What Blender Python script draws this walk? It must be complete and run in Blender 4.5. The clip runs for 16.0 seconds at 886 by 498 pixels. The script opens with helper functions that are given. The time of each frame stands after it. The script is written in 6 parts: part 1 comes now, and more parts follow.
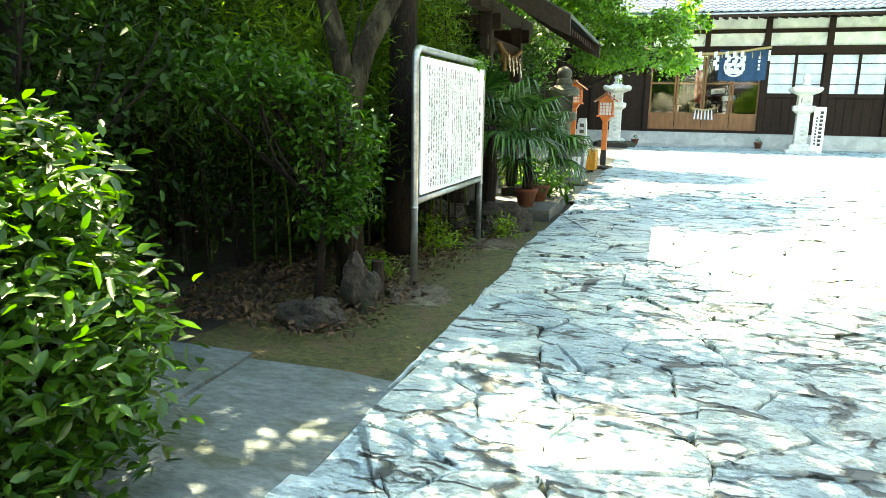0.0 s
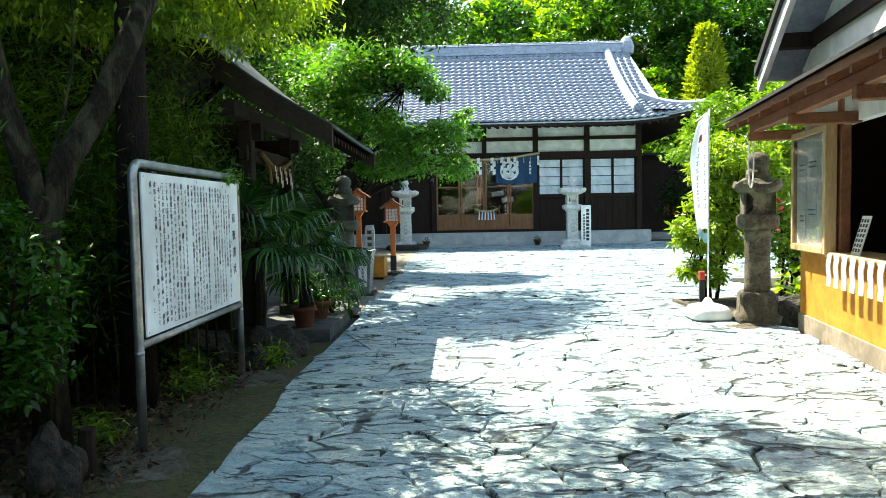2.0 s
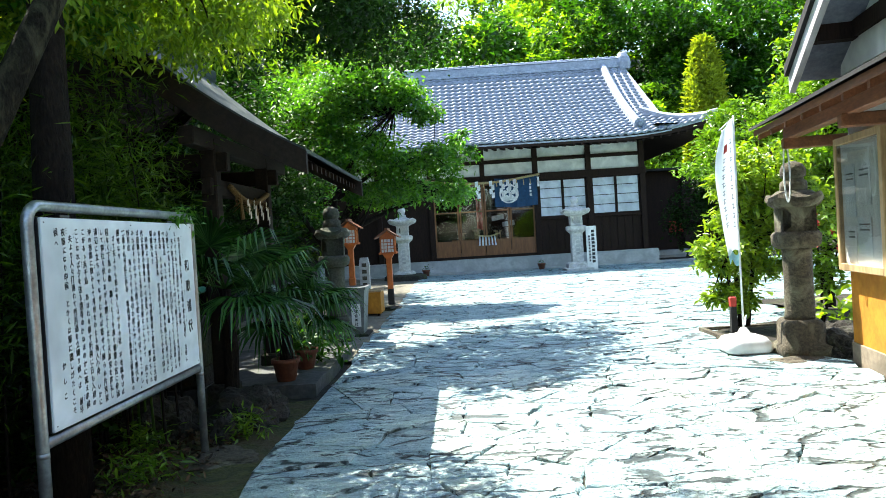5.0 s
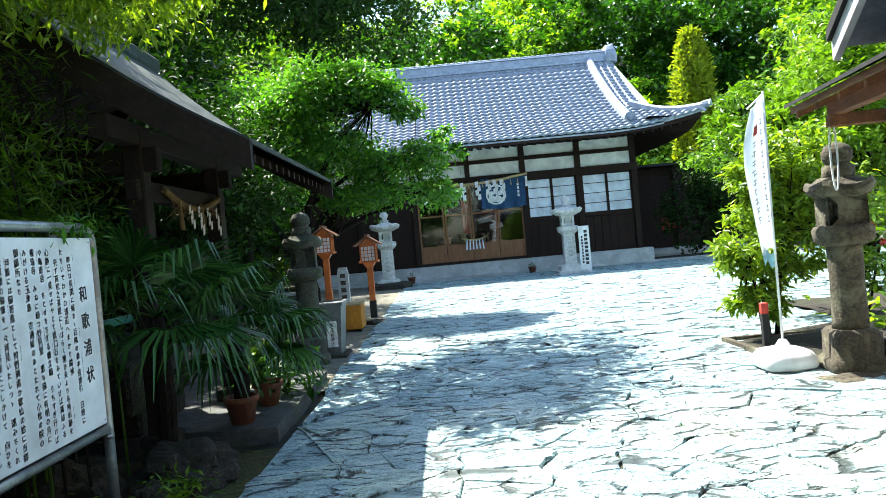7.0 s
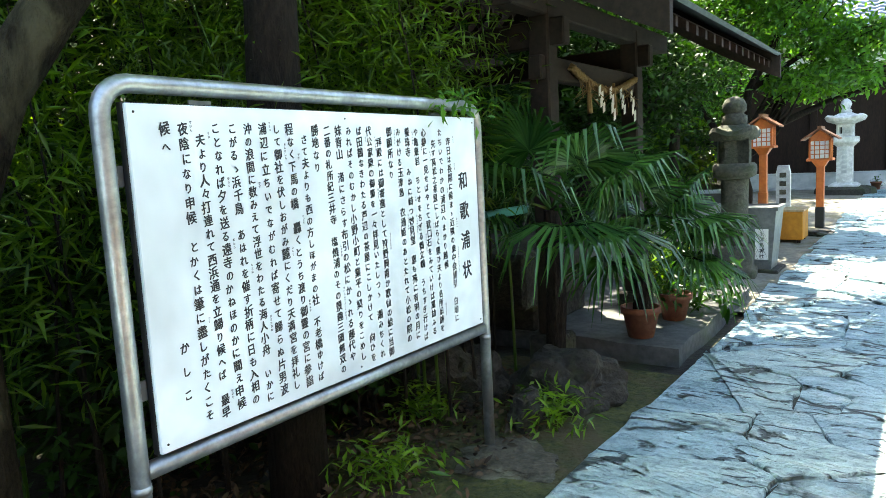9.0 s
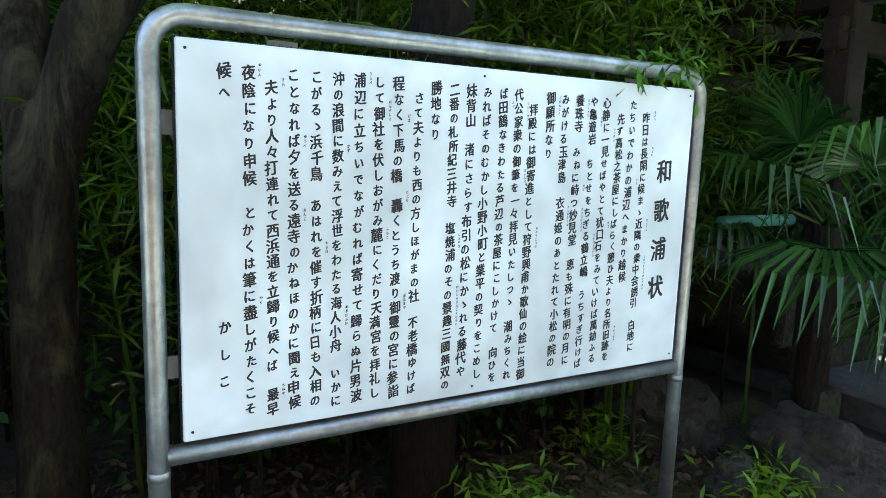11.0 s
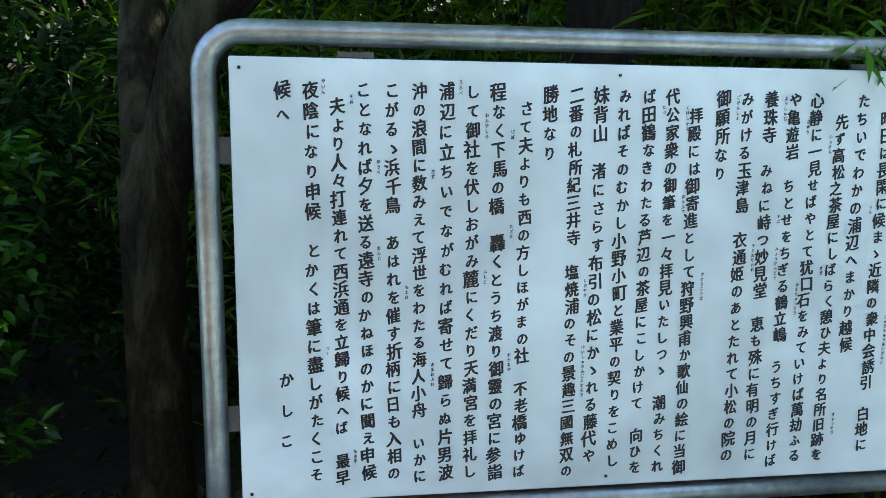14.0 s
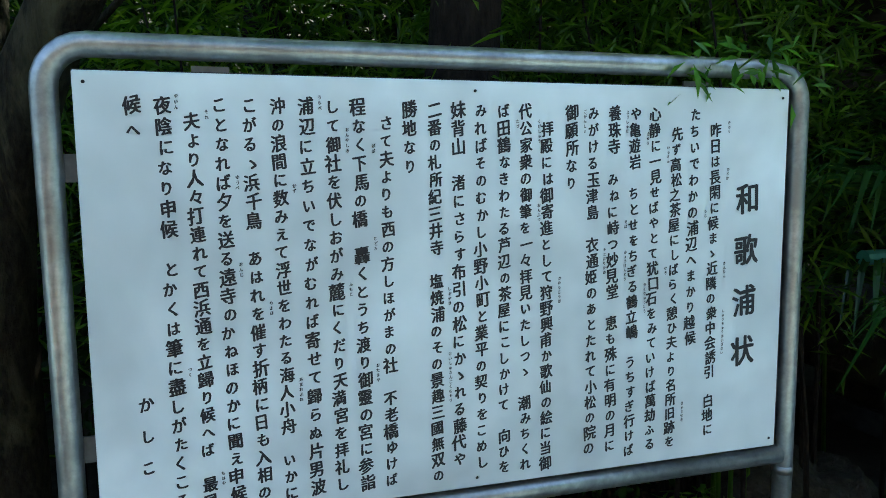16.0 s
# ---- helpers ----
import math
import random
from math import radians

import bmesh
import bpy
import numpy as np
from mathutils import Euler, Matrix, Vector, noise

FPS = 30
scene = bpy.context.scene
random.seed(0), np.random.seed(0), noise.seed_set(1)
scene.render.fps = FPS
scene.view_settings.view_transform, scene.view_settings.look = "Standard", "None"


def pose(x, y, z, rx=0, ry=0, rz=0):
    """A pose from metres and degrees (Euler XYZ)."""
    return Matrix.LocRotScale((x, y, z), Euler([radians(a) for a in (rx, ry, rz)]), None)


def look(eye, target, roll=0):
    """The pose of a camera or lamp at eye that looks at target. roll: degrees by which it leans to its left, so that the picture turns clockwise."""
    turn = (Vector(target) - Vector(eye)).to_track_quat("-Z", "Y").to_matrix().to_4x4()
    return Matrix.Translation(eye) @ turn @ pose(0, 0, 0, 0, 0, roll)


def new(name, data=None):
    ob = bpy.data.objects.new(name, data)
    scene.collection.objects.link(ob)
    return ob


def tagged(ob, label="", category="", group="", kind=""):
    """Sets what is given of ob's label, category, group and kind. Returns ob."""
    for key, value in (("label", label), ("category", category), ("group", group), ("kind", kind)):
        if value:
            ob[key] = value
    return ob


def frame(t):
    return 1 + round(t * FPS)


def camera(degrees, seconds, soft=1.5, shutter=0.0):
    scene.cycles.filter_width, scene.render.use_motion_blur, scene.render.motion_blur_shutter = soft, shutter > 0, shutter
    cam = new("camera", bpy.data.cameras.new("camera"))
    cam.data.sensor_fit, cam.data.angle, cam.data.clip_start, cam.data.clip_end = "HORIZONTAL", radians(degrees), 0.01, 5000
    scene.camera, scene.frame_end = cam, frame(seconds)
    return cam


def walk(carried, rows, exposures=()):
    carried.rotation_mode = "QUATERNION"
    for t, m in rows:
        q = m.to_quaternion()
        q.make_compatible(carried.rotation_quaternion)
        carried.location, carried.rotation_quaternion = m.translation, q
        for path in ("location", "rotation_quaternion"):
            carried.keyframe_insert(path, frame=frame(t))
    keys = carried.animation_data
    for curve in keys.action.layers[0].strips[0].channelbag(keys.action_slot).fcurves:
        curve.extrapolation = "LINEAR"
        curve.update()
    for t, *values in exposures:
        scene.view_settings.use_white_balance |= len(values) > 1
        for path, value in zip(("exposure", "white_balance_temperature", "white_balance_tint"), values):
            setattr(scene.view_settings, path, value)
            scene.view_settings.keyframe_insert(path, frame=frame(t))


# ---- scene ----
cam = camera(65.8, 16.0, 0.9)
PATH = [
    (0, (-0.181, 1.874, 1.332), (-0.7756, 3.74, 0.93), 1.0),
    (0.2, (-0.121, 1.962, 1.337), (-0.5806, 3.872, 0.965), 0.6),
    (0.5, (-0.108, 2.084, 1.344), (-0.4122, 4.033, 1.019), -0.1),
    (1, (-0.017, 2.286, 1.388), (-0.1517, 4.271, 1.184), 0.0),
    (1.5, (0.044, 2.436, 1.406), (-0.0568, 4.429, 1.273), -0.3),
    (2, (0.027, 2.579, 1.419), (-0.0253, 4.576, 1.313), -1.1),
    (2.5, (-0.032, 2.764, 1.449), (-0.0329, 4.762, 1.369), -2.1),
    (3, (-0.087, 2.912, 1.443), (-0.0579, 4.911, 1.377), -1.9),
    (3.5, (-0.122, 3.206, 1.454), (-0.1299, 5.205, 1.403), -2.0),
    (4, (-0.05, 3.36, 1.456), (-0.1079, 5.359, 1.424), -3.6),
    (4.2, (0.05, 3.376, 1.472), (-0.0109, 5.375, 1.443), -4.0),
    (6.3, (0.022, 4.361, 1.508), (-0.014, 6.36, 1.467), -2.5),
    (6.5, (0.021, 4.524, 1.52), (-0.005, 6.523, 1.483), -3.5),
    (7, (0.028, 4.761, 1.511), (0.017, 6.761, 1.487), -5.2),
    (7.5, (0.09, 4.921, 1.47), (-0.276, 6.887, 1.445), -4.3),
    (8, (0.11, 5.184, 1.482), (-0.697, 7.009, 1.335), -4.7),
    (8.5, (-0.004, 5.408, 1.47), (-1.005, 7.131, 1.297), -3.6),
    (9, (-0.103, 5.634, 1.49), (-1.253, 7.251, 1.242), -3.0),
    (9.3, (-0.146, 5.746, 1.465), (-1.411, 7.279, 1.245), -3.3),
    (9.5, (-0.086, 5.847, 1.446), (-1.485, 7.261, 1.242), -2.9),
    (9.7, (-0.068, 5.947, 1.5), (-1.586, 7.22, 1.228), -0.8),
    (11.8, (-0.209, 6.649, 1.439), (-2.106, 7.257, 1.255), -0.8),
    (12, (-0.233, 6.693, 1.468), (-2.172, 7.13, 1.244), -1.9),
    (12.5, (-0.375, 6.73, 1.509), (-2.311, 7.128, 1.2), -0.3),
    (13, (-0.47, 6.757, 1.517), (-2.365, 7.317, 1.207), -0.3),
    (13.5, (-0.395, 6.912, 1.465), (-2.324, 7.389, 1.237), 0.5),
    (14, (-0.36, 6.975, 1.475), (-2.329, 7.216, 1.226), 0.3),
    (14.5, (-0.347, 6.979, 1.499), (-2.31, 7.227, 1.204), 0.5),
    (15, (-0.321, 6.955, 1.461), (-2.278, 7.296, 1.232), -0.6),
    (15.5, (-0.312, 6.983, 1.447), (-2.268, 7.355, 1.264), -0.9),
    (16, (-0.321, 7.042, 1.479), (-2.235, 7.58, 1.262), -0.6),
]
EXPOSURES = [(0.0, 3.5, 9100, 4), (0.5, 2.52, 8600, 4), (1.0, 2.08, 7900, 4), (2.0, 1.95, 7150, 6), (4.0, 1.88, 6700, 8), (7.2, 1.84, 6450, 7), (8.0, 2.62, 6750, 6), (9.0, 2.98, 7250, 9), (9.7, 2.95, 7200, 10), (11.8, 2.55, 6850, 10), (13.0, 2.36, 6500, 8), (13.5, 2.2, 6400, 7), (14.5, 2.06, 6350, 7), (15.5, 2.02, 6300, 6), (16.0, 1.86, 6250, 3)]
walk(cam, [(t, look(eye, target, roll)) for t, eye, target, roll in PATH], EXPOSURES)

# ---- world, sun ----
SUN = Vector((-0.42, 0.50, 1.0)).normalized()
world = bpy.data.worlds.new("sky")
scene.world = world
world.use_nodes = True
_n = world.node_tree.nodes
_sky = _n.new("ShaderNodeTexSky")
_sky.sky_type = "NISHITA"
_sky.sun_disc = False
_sky.sun_elevation = math.asin(SUN.z)
_sky.sun_rotation = math.atan2(SUN.x, SUN.y) % (2 * math.pi)
_n["Background"].inputs["Strength"].default_value = 0.14
world.node_tree.links.new(_sky.outputs["Color"], _n["Background"].inputs["Color"])
sun = new("sun", bpy.data.lights.new("sun", "SUN"))
sun.data.energy, sun.data.angle, sun.data.color = 5.0, radians(0.5), (1.0, 0.95, 0.86)
sun.matrix_world = look(SUN * 40, (0, 0, 0))

# ---- materials ----


def nodes_of(name):
    m = bpy.data.materials.new(name)
    m.use_nodes = True
    nt = m.node_tree
    return m, nt, nt.nodes["Principled BSDF"]


def coords(nt, scale=(1, 1, 1), space="Object"):
    tc = nt.nodes.new("ShaderNodeTexCoord")
    mp = nt.nodes.new("ShaderNodeMapping")
    mp.inputs["Scale"].default_value = scale
    nt.links.new(tc.outputs[space], mp.inputs["Vector"])
    return mp.outputs["Vector"]


def noise_tex(nt, vec, scale, detail=4.0, rough=0.6, dist=0.0):
    t = nt.nodes.new("ShaderNodeTexNoise")
    t.inputs["Scale"].default_value, t.inputs["Detail"].default_value = scale, detail
    t.inputs["Roughness"].default_value, t.inputs["Distortion"].default_value = rough, dist
    nt.links.new(vec, t.inputs["Vector"])
    return t.outputs["Fac"]


def ramp(nt, fac, stops):
    r = nt.nodes.new("ShaderNodeValToRGB")
    while len(r.color_ramp.elements) < len(stops):
        r.color_ramp.elements.new(0.5)
    for e, (p, c) in zip(r.color_ramp.elements, stops):
        e.position, e.color = p, (*c, 1)
    nt.links.new(fac, r.inputs["Fac"])
    return r.outputs["Color"]


def mixed(nt, fac, a, b, mode="MIX"):
    x = nt.nodes.new("ShaderNodeMix")
    x.data_type, x.blend_type = "RGBA", mode
    for v, s in ((fac, x.inputs[0]), (a, x.inputs[6]), (b, x.inputs[7])):
        if isinstance(v, (int, float)):
            s.default_value = v
        elif isinstance(v, tuple):
            s.default_value = (*v, 1)
        else:
            nt.links.new(v, s)
    return x.outputs[2]


def bumped(nt, p, height, strength, distance):
    b = nt.nodes.new("ShaderNodeBump")
    b.inputs["Strength"].default_value, b.inputs["Distance"].default_value = strength, distance
    nt.links.new(height, b.inputs["Height"])
    nt.links.new(b.outputs["Normal"], p.inputs["Normal"])


def surface(name, a, b, scale=6.0, rough=0.7, metal=0.0, stretch=(1, 1, 1), bump=0.3, dist=0.004, stain=None, vary=0.0, space="Object", spec=0.5):
    """Two tones mottled at two scales, with fine relief; stain: a third tone in broad patches; vary: from object to object."""
    m, nt, p = nodes_of(name)
    v = coords(nt, stretch, space)
    fine, broad = noise_tex(nt, v, scale * 5), noise_tex(nt, v, scale, 3, 0.55, 0.4)
    col = ramp(nt, fine, [(0.3, a), (0.7, b)])
    tone = ramp(nt, broad, [(0.3, (0.72, 0.72, 0.72)), (0.7, (1.15, 1.15, 1.15))])
    col = mixed(nt, 1.0, col, tone, "MULTIPLY")
    if stain:
        patch = noise_tex(nt, v, scale * 0.45, 5, 0.65, 0.8)
        mask = ramp(nt, patch, [(0.5, (0, 0, 0)), (0.64, (1, 1, 1))])
        col = mixed(nt, mask, col, stain)
    if vary:
        oi = nt.nodes.new("ShaderNodeObjectInfo")
        col = mixed(nt, 1.0, col, ramp(nt, oi.outputs["Random"], [(0, (1 - vary,) * 3), (1, (1 + vary * 0.6,) * 3)]), "MULTIPLY")
    nt.links.new(col, p.inputs["Base Color"])
    p.inputs["Roughness"].default_value, p.inputs["Metallic"].default_value = rough, metal
    p.inputs["Specular IOR Level"].default_value = spec
    if bump:
        bumped(nt, p, fine, bump, dist)
    return m


def leaf_material(name, dark, light, through_tint, gloss=0.42, thin=0.42, spec=0.5):
    """A leaf: tone differs from leaf to leaf, and light comes through the blade."""
    m, nt, p = nodes_of(name)
    g = nt.nodes.new("ShaderNodeNewGeometry")
    col = ramp(nt, g.outputs["Random Per Island"], [(0.0, dark), (0.6, light), (1.0, tuple(min(1, c * 1.35) for c in light))])
    nt.links.new(col, p.inputs["Base Color"])
    p.inputs["Roughness"].default_value = gloss
    p.inputs["Specular IOR Level"].default_value = spec
    t = nt.nodes.new("ShaderNodeBsdfTranslucent")
    nt.links.new(mixed(nt, 1.0, col, through_tint, "MULTIPLY"), t.inputs["Color"])
    x = nt.nodes.new("ShaderNodeMixShader")
    x.inputs[0].default_value = thin
    nt.links.new(p.outputs[0], x.inputs[1])
    nt.links.new(t.outputs[0], x.inputs[2])
    nt.links.new(x.outputs[0], nt.nodes["Material Output"].inputs["Surface"])
    return m


def slate_material():
    """Blue-grey riven slate: broad tones, thin cleavage steps and jagged open cracks running across the walk."""
    m, nt, p = nodes_of("slate")
    v = coords(nt)
    wob = nt.nodes.new("ShaderNodeTexNoise")
    wob.inputs["Scale"].default_value, wob.inputs["Detail"].default_value = 4.5, 5.0
    nt.links.new(v, wob.inputs["Vector"])
    bent = nt.nodes.new("ShaderNodeVectorMath")
    bent.operation = "MULTIPLY_ADD"
    bent.inputs[1].default_value = (0.26, 0.24, 0.0)
    nt.links.new(wob.outputs["Color"], bent.inputs[0])
    nt.links.new(v, bent.inputs[2])

    def cracks(scale, stretch, width):
        mp = nt.nodes.new("ShaderNodeMapping")
        mp.inputs["Scale"].default_value = stretch
        mp.inputs["Rotation"].default_value = (0, 0, 0.22)
        nt.links.new(bent.outputs[0], mp.inputs["Vector"])
        t = nt.nodes.new("ShaderNodeTexVoronoi")
        t.feature = "DISTANCE_TO_EDGE"
        t.inputs["Scale"].default_value = scale
        nt.links.new(mp.outputs["Vector"], t.inputs["Vector"])
        return ramp(nt, t.outputs["Distance"], [(0.0, (0, 0, 0)), (width * 0.45, (0.08,) * 3), (width, (1, 1, 1))])

    oi = nt.nodes.new("ShaderNodeObjectInfo")
    fine, broad = noise_tex(nt, v, 42, 6, 0.68), noise_tex(nt, v, 1.5, 3)
    cleft = noise_tex(nt, coords(nt, (0.8, 1.9, 1)), 4.4, 8, 0.64, 0.22)
    col = ramp(nt, cleft, [(0.27, (0.13, 0.20, 0.215)), (0.37, (0.33, 0.46, 0.48)), (0.50, (0.48, 0.635, 0.645)), (0.60, (0.59, 0.72, 0.70)), (0.72, (0.74, 0.80, 0.74))])
    col = mixed(nt, 1.0, col, ramp(nt, oi.outputs["Random"], [(0, (0.80, 0.88, 0.92)), (0.5, (1, 1, 1)), (1, (1.16, 1.10, 1.0))]), "MULTIPLY")
    col = mixed(nt, 1.0, col, ramp(nt, broad, [(0.3, (0.80, 0.83, 0.85)), (0.7, (1.14, 1.12, 1.08))]), "MULTIPLY")
    col = mixed(nt, 1.0, col, ramp(nt, fine, [(0.3, (0.74,) * 3), (0.7, (1.14,) * 3)]), "MULTIPLY")
    rust = ramp(nt, noise_tex(nt, v, 3.1, 5, 0.7, 0.6), [(0.60, (0, 0, 0)), (0.72, (0.55,) * 3)])
    col = mixed(nt, rust, col, (0.42, 0.40, 0.30))
    big = mixed(nt, ramp(nt, noise_tex(nt, v, 1.9, 4), [(0.46, (0, 0, 0)), (0.53, (1, 1, 1))]), (1, 1, 1), cracks(2.2, (0.5, 1.7, 1), 0.05))
    small = mixed(nt, ramp(nt, noise_tex(nt, v, 3.3, 4), [(0.52, (0, 0, 0)), (0.58, (1, 1, 1))]), (1, 1, 1), cracks(4.6, (0.42, 2.1, 1), 0.07))
    crack = mixed(nt, 1.0, big, small, "MULTIPLY")
    col = mixed(nt, 1.0, col, ramp(nt, crack, [(0.0, (0.06, 0.065, 0.06)), (0.9, (1, 1, 1))]), "MULTIPLY")
    nt.links.new(col, p.inputs["Base Color"])
    p.inputs["Roughness"].default_value = 0.55
    h = nt.nodes.new("ShaderNodeMath")
    h.operation = "MULTIPLY_ADD"
    h.inputs[1].default_value = 0.22
    nt.links.new(fine, h.inputs[0])
    nt.links.new(ramp(nt, cleft, [(0.36, (0, 0, 0)), (0.39, (0.3,) * 3), (0.47, (0.36,) * 3), (0.49, (0.62,) * 3), (0.57, (0.68,) * 3), (0.59, (0.9,) * 3), (0.66, (1,) * 3)]), h.inputs[2])
    bumped(nt, p, mixed(nt, 1.0, h.outputs[0], crack, "MULTIPLY"), 1.0, 0.065)
    return m


SLATE = slate_material()
JOINT = surface("earth_joint", (0.018, 0.019, 0.014), (0.05, 0.05, 0.036), 5, 0.95, bump=0.6, stain=(0.04, 0.05, 0.02))
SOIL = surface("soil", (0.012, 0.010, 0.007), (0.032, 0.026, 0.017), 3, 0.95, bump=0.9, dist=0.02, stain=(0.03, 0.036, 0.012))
# slate again, darker: the shade on the side path is in its colour
SHADED_SLATE = surface("side_path_stone", (0.065, 0.092, 0.090), (0.145, 0.185, 0.178), 4, 0.8, stretch=(0.8, 1.6, 1), bump=1.0, dist=0.02, stain=(0.055, 0.075, 0.05))
MOSS = surface("mossy_earth", (0.020, 0.029, 0.005), (0.092, 0.090, 0.020), 5, 0.95, bump=1.0, dist=0.03, stain=(0.075, 0.055, 0.022))
DARKSTONE = surface("dark_platform_stone", (0.05, 0.055, 0.053), (0.115, 0.12, 0.115), 3, 0.85, bump=0.7, dist=0.008, stain=(0.05, 0.06, 0.035))
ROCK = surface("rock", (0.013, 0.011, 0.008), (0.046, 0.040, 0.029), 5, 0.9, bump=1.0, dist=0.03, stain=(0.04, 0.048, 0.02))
MOSSSTONE = surface("mossy_stone", (0.035, 0.036, 0.025), (0.09, 0.088, 0.062), 6, 0.92, bump=0.9, dist=0.012, stain=(0.035, 0.045, 0.018))
GRANITE = surface("granite", (0.50, 0.50, 0.48), (0.66, 0.66, 0.64), 12, 0.75, bump=0.3, stain=(0.42, 0.42, 0.39))
OLDSTONE = surface("weathered_stone", (0.032, 0.027, 0.018), (0.105, 0.088, 0.058), 7, 0.92, bump=1.0, dist=0.014, stain=(0.15, 0.145, 0.095))
BASESTONE = surface("plinth_stone", (0.40, 0.42, 0.42), (0.50, 0.51, 0.50), 2, 0.85, bump=0.2, stain=(0.34, 0.355, 0.35))
TILE = surface("roof_tile_clay", (0.23, 0.27, 0.335), (0.36, 0.405, 0.475), 5, 0.45, bump=0.10, vary=0.22)
DARKWOOD = surface("dark_stained_wood", (0.014, 0.0075, 0.005), (0.034, 0.018, 0.012), 3, 0.8, stretch=(4, 4, 0.5), bump=0.4, spec=0.25)
DOORWOOD = surface("door_wood", (0.18, 0.07, 0.022), (0.28, 0.115, 0.038), 3, 0.55, stretch=(4, 4, 0.6), bump=0.3)
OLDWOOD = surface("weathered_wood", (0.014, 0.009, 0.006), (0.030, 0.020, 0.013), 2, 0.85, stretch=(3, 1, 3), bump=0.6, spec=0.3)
REDWOOD = surface("reddish_wood", (0.17, 0.065, 0.03), (0.28, 0.11, 0.05), 4, 0.6, stretch=(3, 0.6, 3), bump=0.4)
PALEWOOD = surface("pale_wood", (0.42, 0.27, 0.13), (0.56, 0.39, 0.21), 4, 0.55, stretch=(4, 4, 0.6), bump=0.3)
BROWNSTONE = surface("brown_base_stone", (0.20, 0.155, 0.11), (0.30, 0.245, 0.18), 3, 0.85, bump=0.5, stain=(0.15, 0.12, 0.085))
PLASTER = surface("white_plaster", (0.80, 0.81, 0.78), (0.87, 0.87, 0.84), 2, 0.9, bump=0.1)
PAPER = surface("shoji_paper", (0.70, 0.76, 0.82), (0.78, 0.83, 0.88), 2, 0.8, bump=0.05)
OCHRE = surface("ochre_wall", (0.46, 0.175, 0.010), (0.56, 0.235, 0.018), 3, 0.75, bump=0.2)
VERMILION = surface("vermilion_paint", (0.46, 0.10, 0.018), (0.56, 0.15, 0.028), 5, 0.5, bump=0.2)
BLACKPAINT = surface("black_paint", (0.010, 0.010, 0.010), (0.022, 0.022, 0.022), 5, 0.8, bump=0.2)
STEEL = surface("galvanised_pipe", (0.30, 0.32, 0.32), (0.46, 0.48, 0.48), 9, 0.38, metal=0.8, bump=0.2, dist=0.0015, stain=(0.28, 0.29, 0.29))
ZINC = surface("zinc_sheet", (0.13, 0.14, 0.145), (0.21, 0.225, 0.23), 5, 0.5, metal=0.5, bump=0.15)
BOARD = surface("painted_board", (0.75, 0.83, 0.85), (0.79, 0.86, 0.88), 2, 0.45, bump=0.03)
INK = surface("black_lettering", (0.006, 0.008, 0.014), (0.014, 0.016, 0.022), 20, 0.5, bump=0)
WHITE = surface("white_plastic", (0.78, 0.79, 0.78), (0.84, 0.84, 0.83), 3, 0.5, bump=0.05)
CLOTH = surface("white_cloth", (0.80, 0.82, 0.83), (0.88, 0.88, 0.88), 8, 0.85, bump=0.2)
AQUA = surface("pale_blue_cloth", (0.28, 0.62, 0.72), (0.40, 0.72, 0.80), 8, 0.85, bump=0.2)
NAVY = surface("navy_cloth", (0.012, 0.05, 0.12), (0.02, 0.08, 0.17), 9, 0.85, bump=0.3)
STRAW = surface("straw_rope", (0.45, 0.33, 0.15), (0.62, 0.48, 0.25), 20, 0.9, stretch=(1, 1, 3), bump=0.8)
TERRACOTTA = surface("terracotta", (0.15, 0.045, 0.022), (0.22, 0.075, 0.038), 6, 0.8, bump=0.3, stain=(0.25, 0.12, 0.07))
FAINT = surface("faded_print", (0.20, 0.23, 0.28), (0.30, 0.34, 0.40), 9, 0.85, bump=0.1)
RED = surface("red_paint", (0.38, 0.03, 0.02), (0.48, 0.05, 0.03), 4, 0.6, bump=0.1)
GREEN = surface("green_plastic", (0.05, 0.26, 0.17), (0.07, 0.32, 0.21), 5, 0.4, bump=0.05)
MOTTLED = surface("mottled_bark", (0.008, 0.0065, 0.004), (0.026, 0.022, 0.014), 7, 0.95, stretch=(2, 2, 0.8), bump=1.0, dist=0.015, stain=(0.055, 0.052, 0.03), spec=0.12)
OLDSTRAW = surface("old_straw", (0.13, 0.075, 0.022), (0.24, 0.145, 0.05), 20, 0.9, stretch=(1, 1, 3), bump=0.8)
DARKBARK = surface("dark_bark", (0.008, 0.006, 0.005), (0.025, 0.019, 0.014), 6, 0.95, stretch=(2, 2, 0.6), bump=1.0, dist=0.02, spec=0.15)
PAPERSTRIP = surface("aged_paper", (0.52, 0.47, 0.38), (0.66, 0.61, 0.52), 8, 0.85, bump=0.2)
EARTH = surface("dry_earth", (0.13, 0.12, 0.09), (0.25, 0.235, 0.185), 4, 0.95, bump=0.8, dist=0.012, stain=(0.10, 0.10, 0.055))
INSIDE = surface("interior_wood", (0.20, 0.11, 0.055), (0.33, 0.19, 0.10), 3, 0.7, bump=0.2)
COPPER = surface("copper_roof", (0.03, 0.045, 0.044), (0.06, 0.085, 0.082), 4, 0.65, metal=0.3, bump=0.3)
DRYLEAF = leaf_material("dry_leaf", (0.018, 0.010, 0.005), (0.085, 0.050, 0.022), (0.5, 0.35, 0.2), 0.8, 0.1)
L_GLOSSY = leaf_material("glossy_leaf", (0.010, 0.040, 0.004), (0.034, 0.105, 0.009), (1.6, 1.9, 0.5), 0.38, 0.35, 0.35)
L_BRIGHT = leaf_material("bright_leaf", (0.05, 0.125, 0.008), (0.135, 0.25, 0.018), (1.6, 1.7, 0.4), 0.32, 0.38)
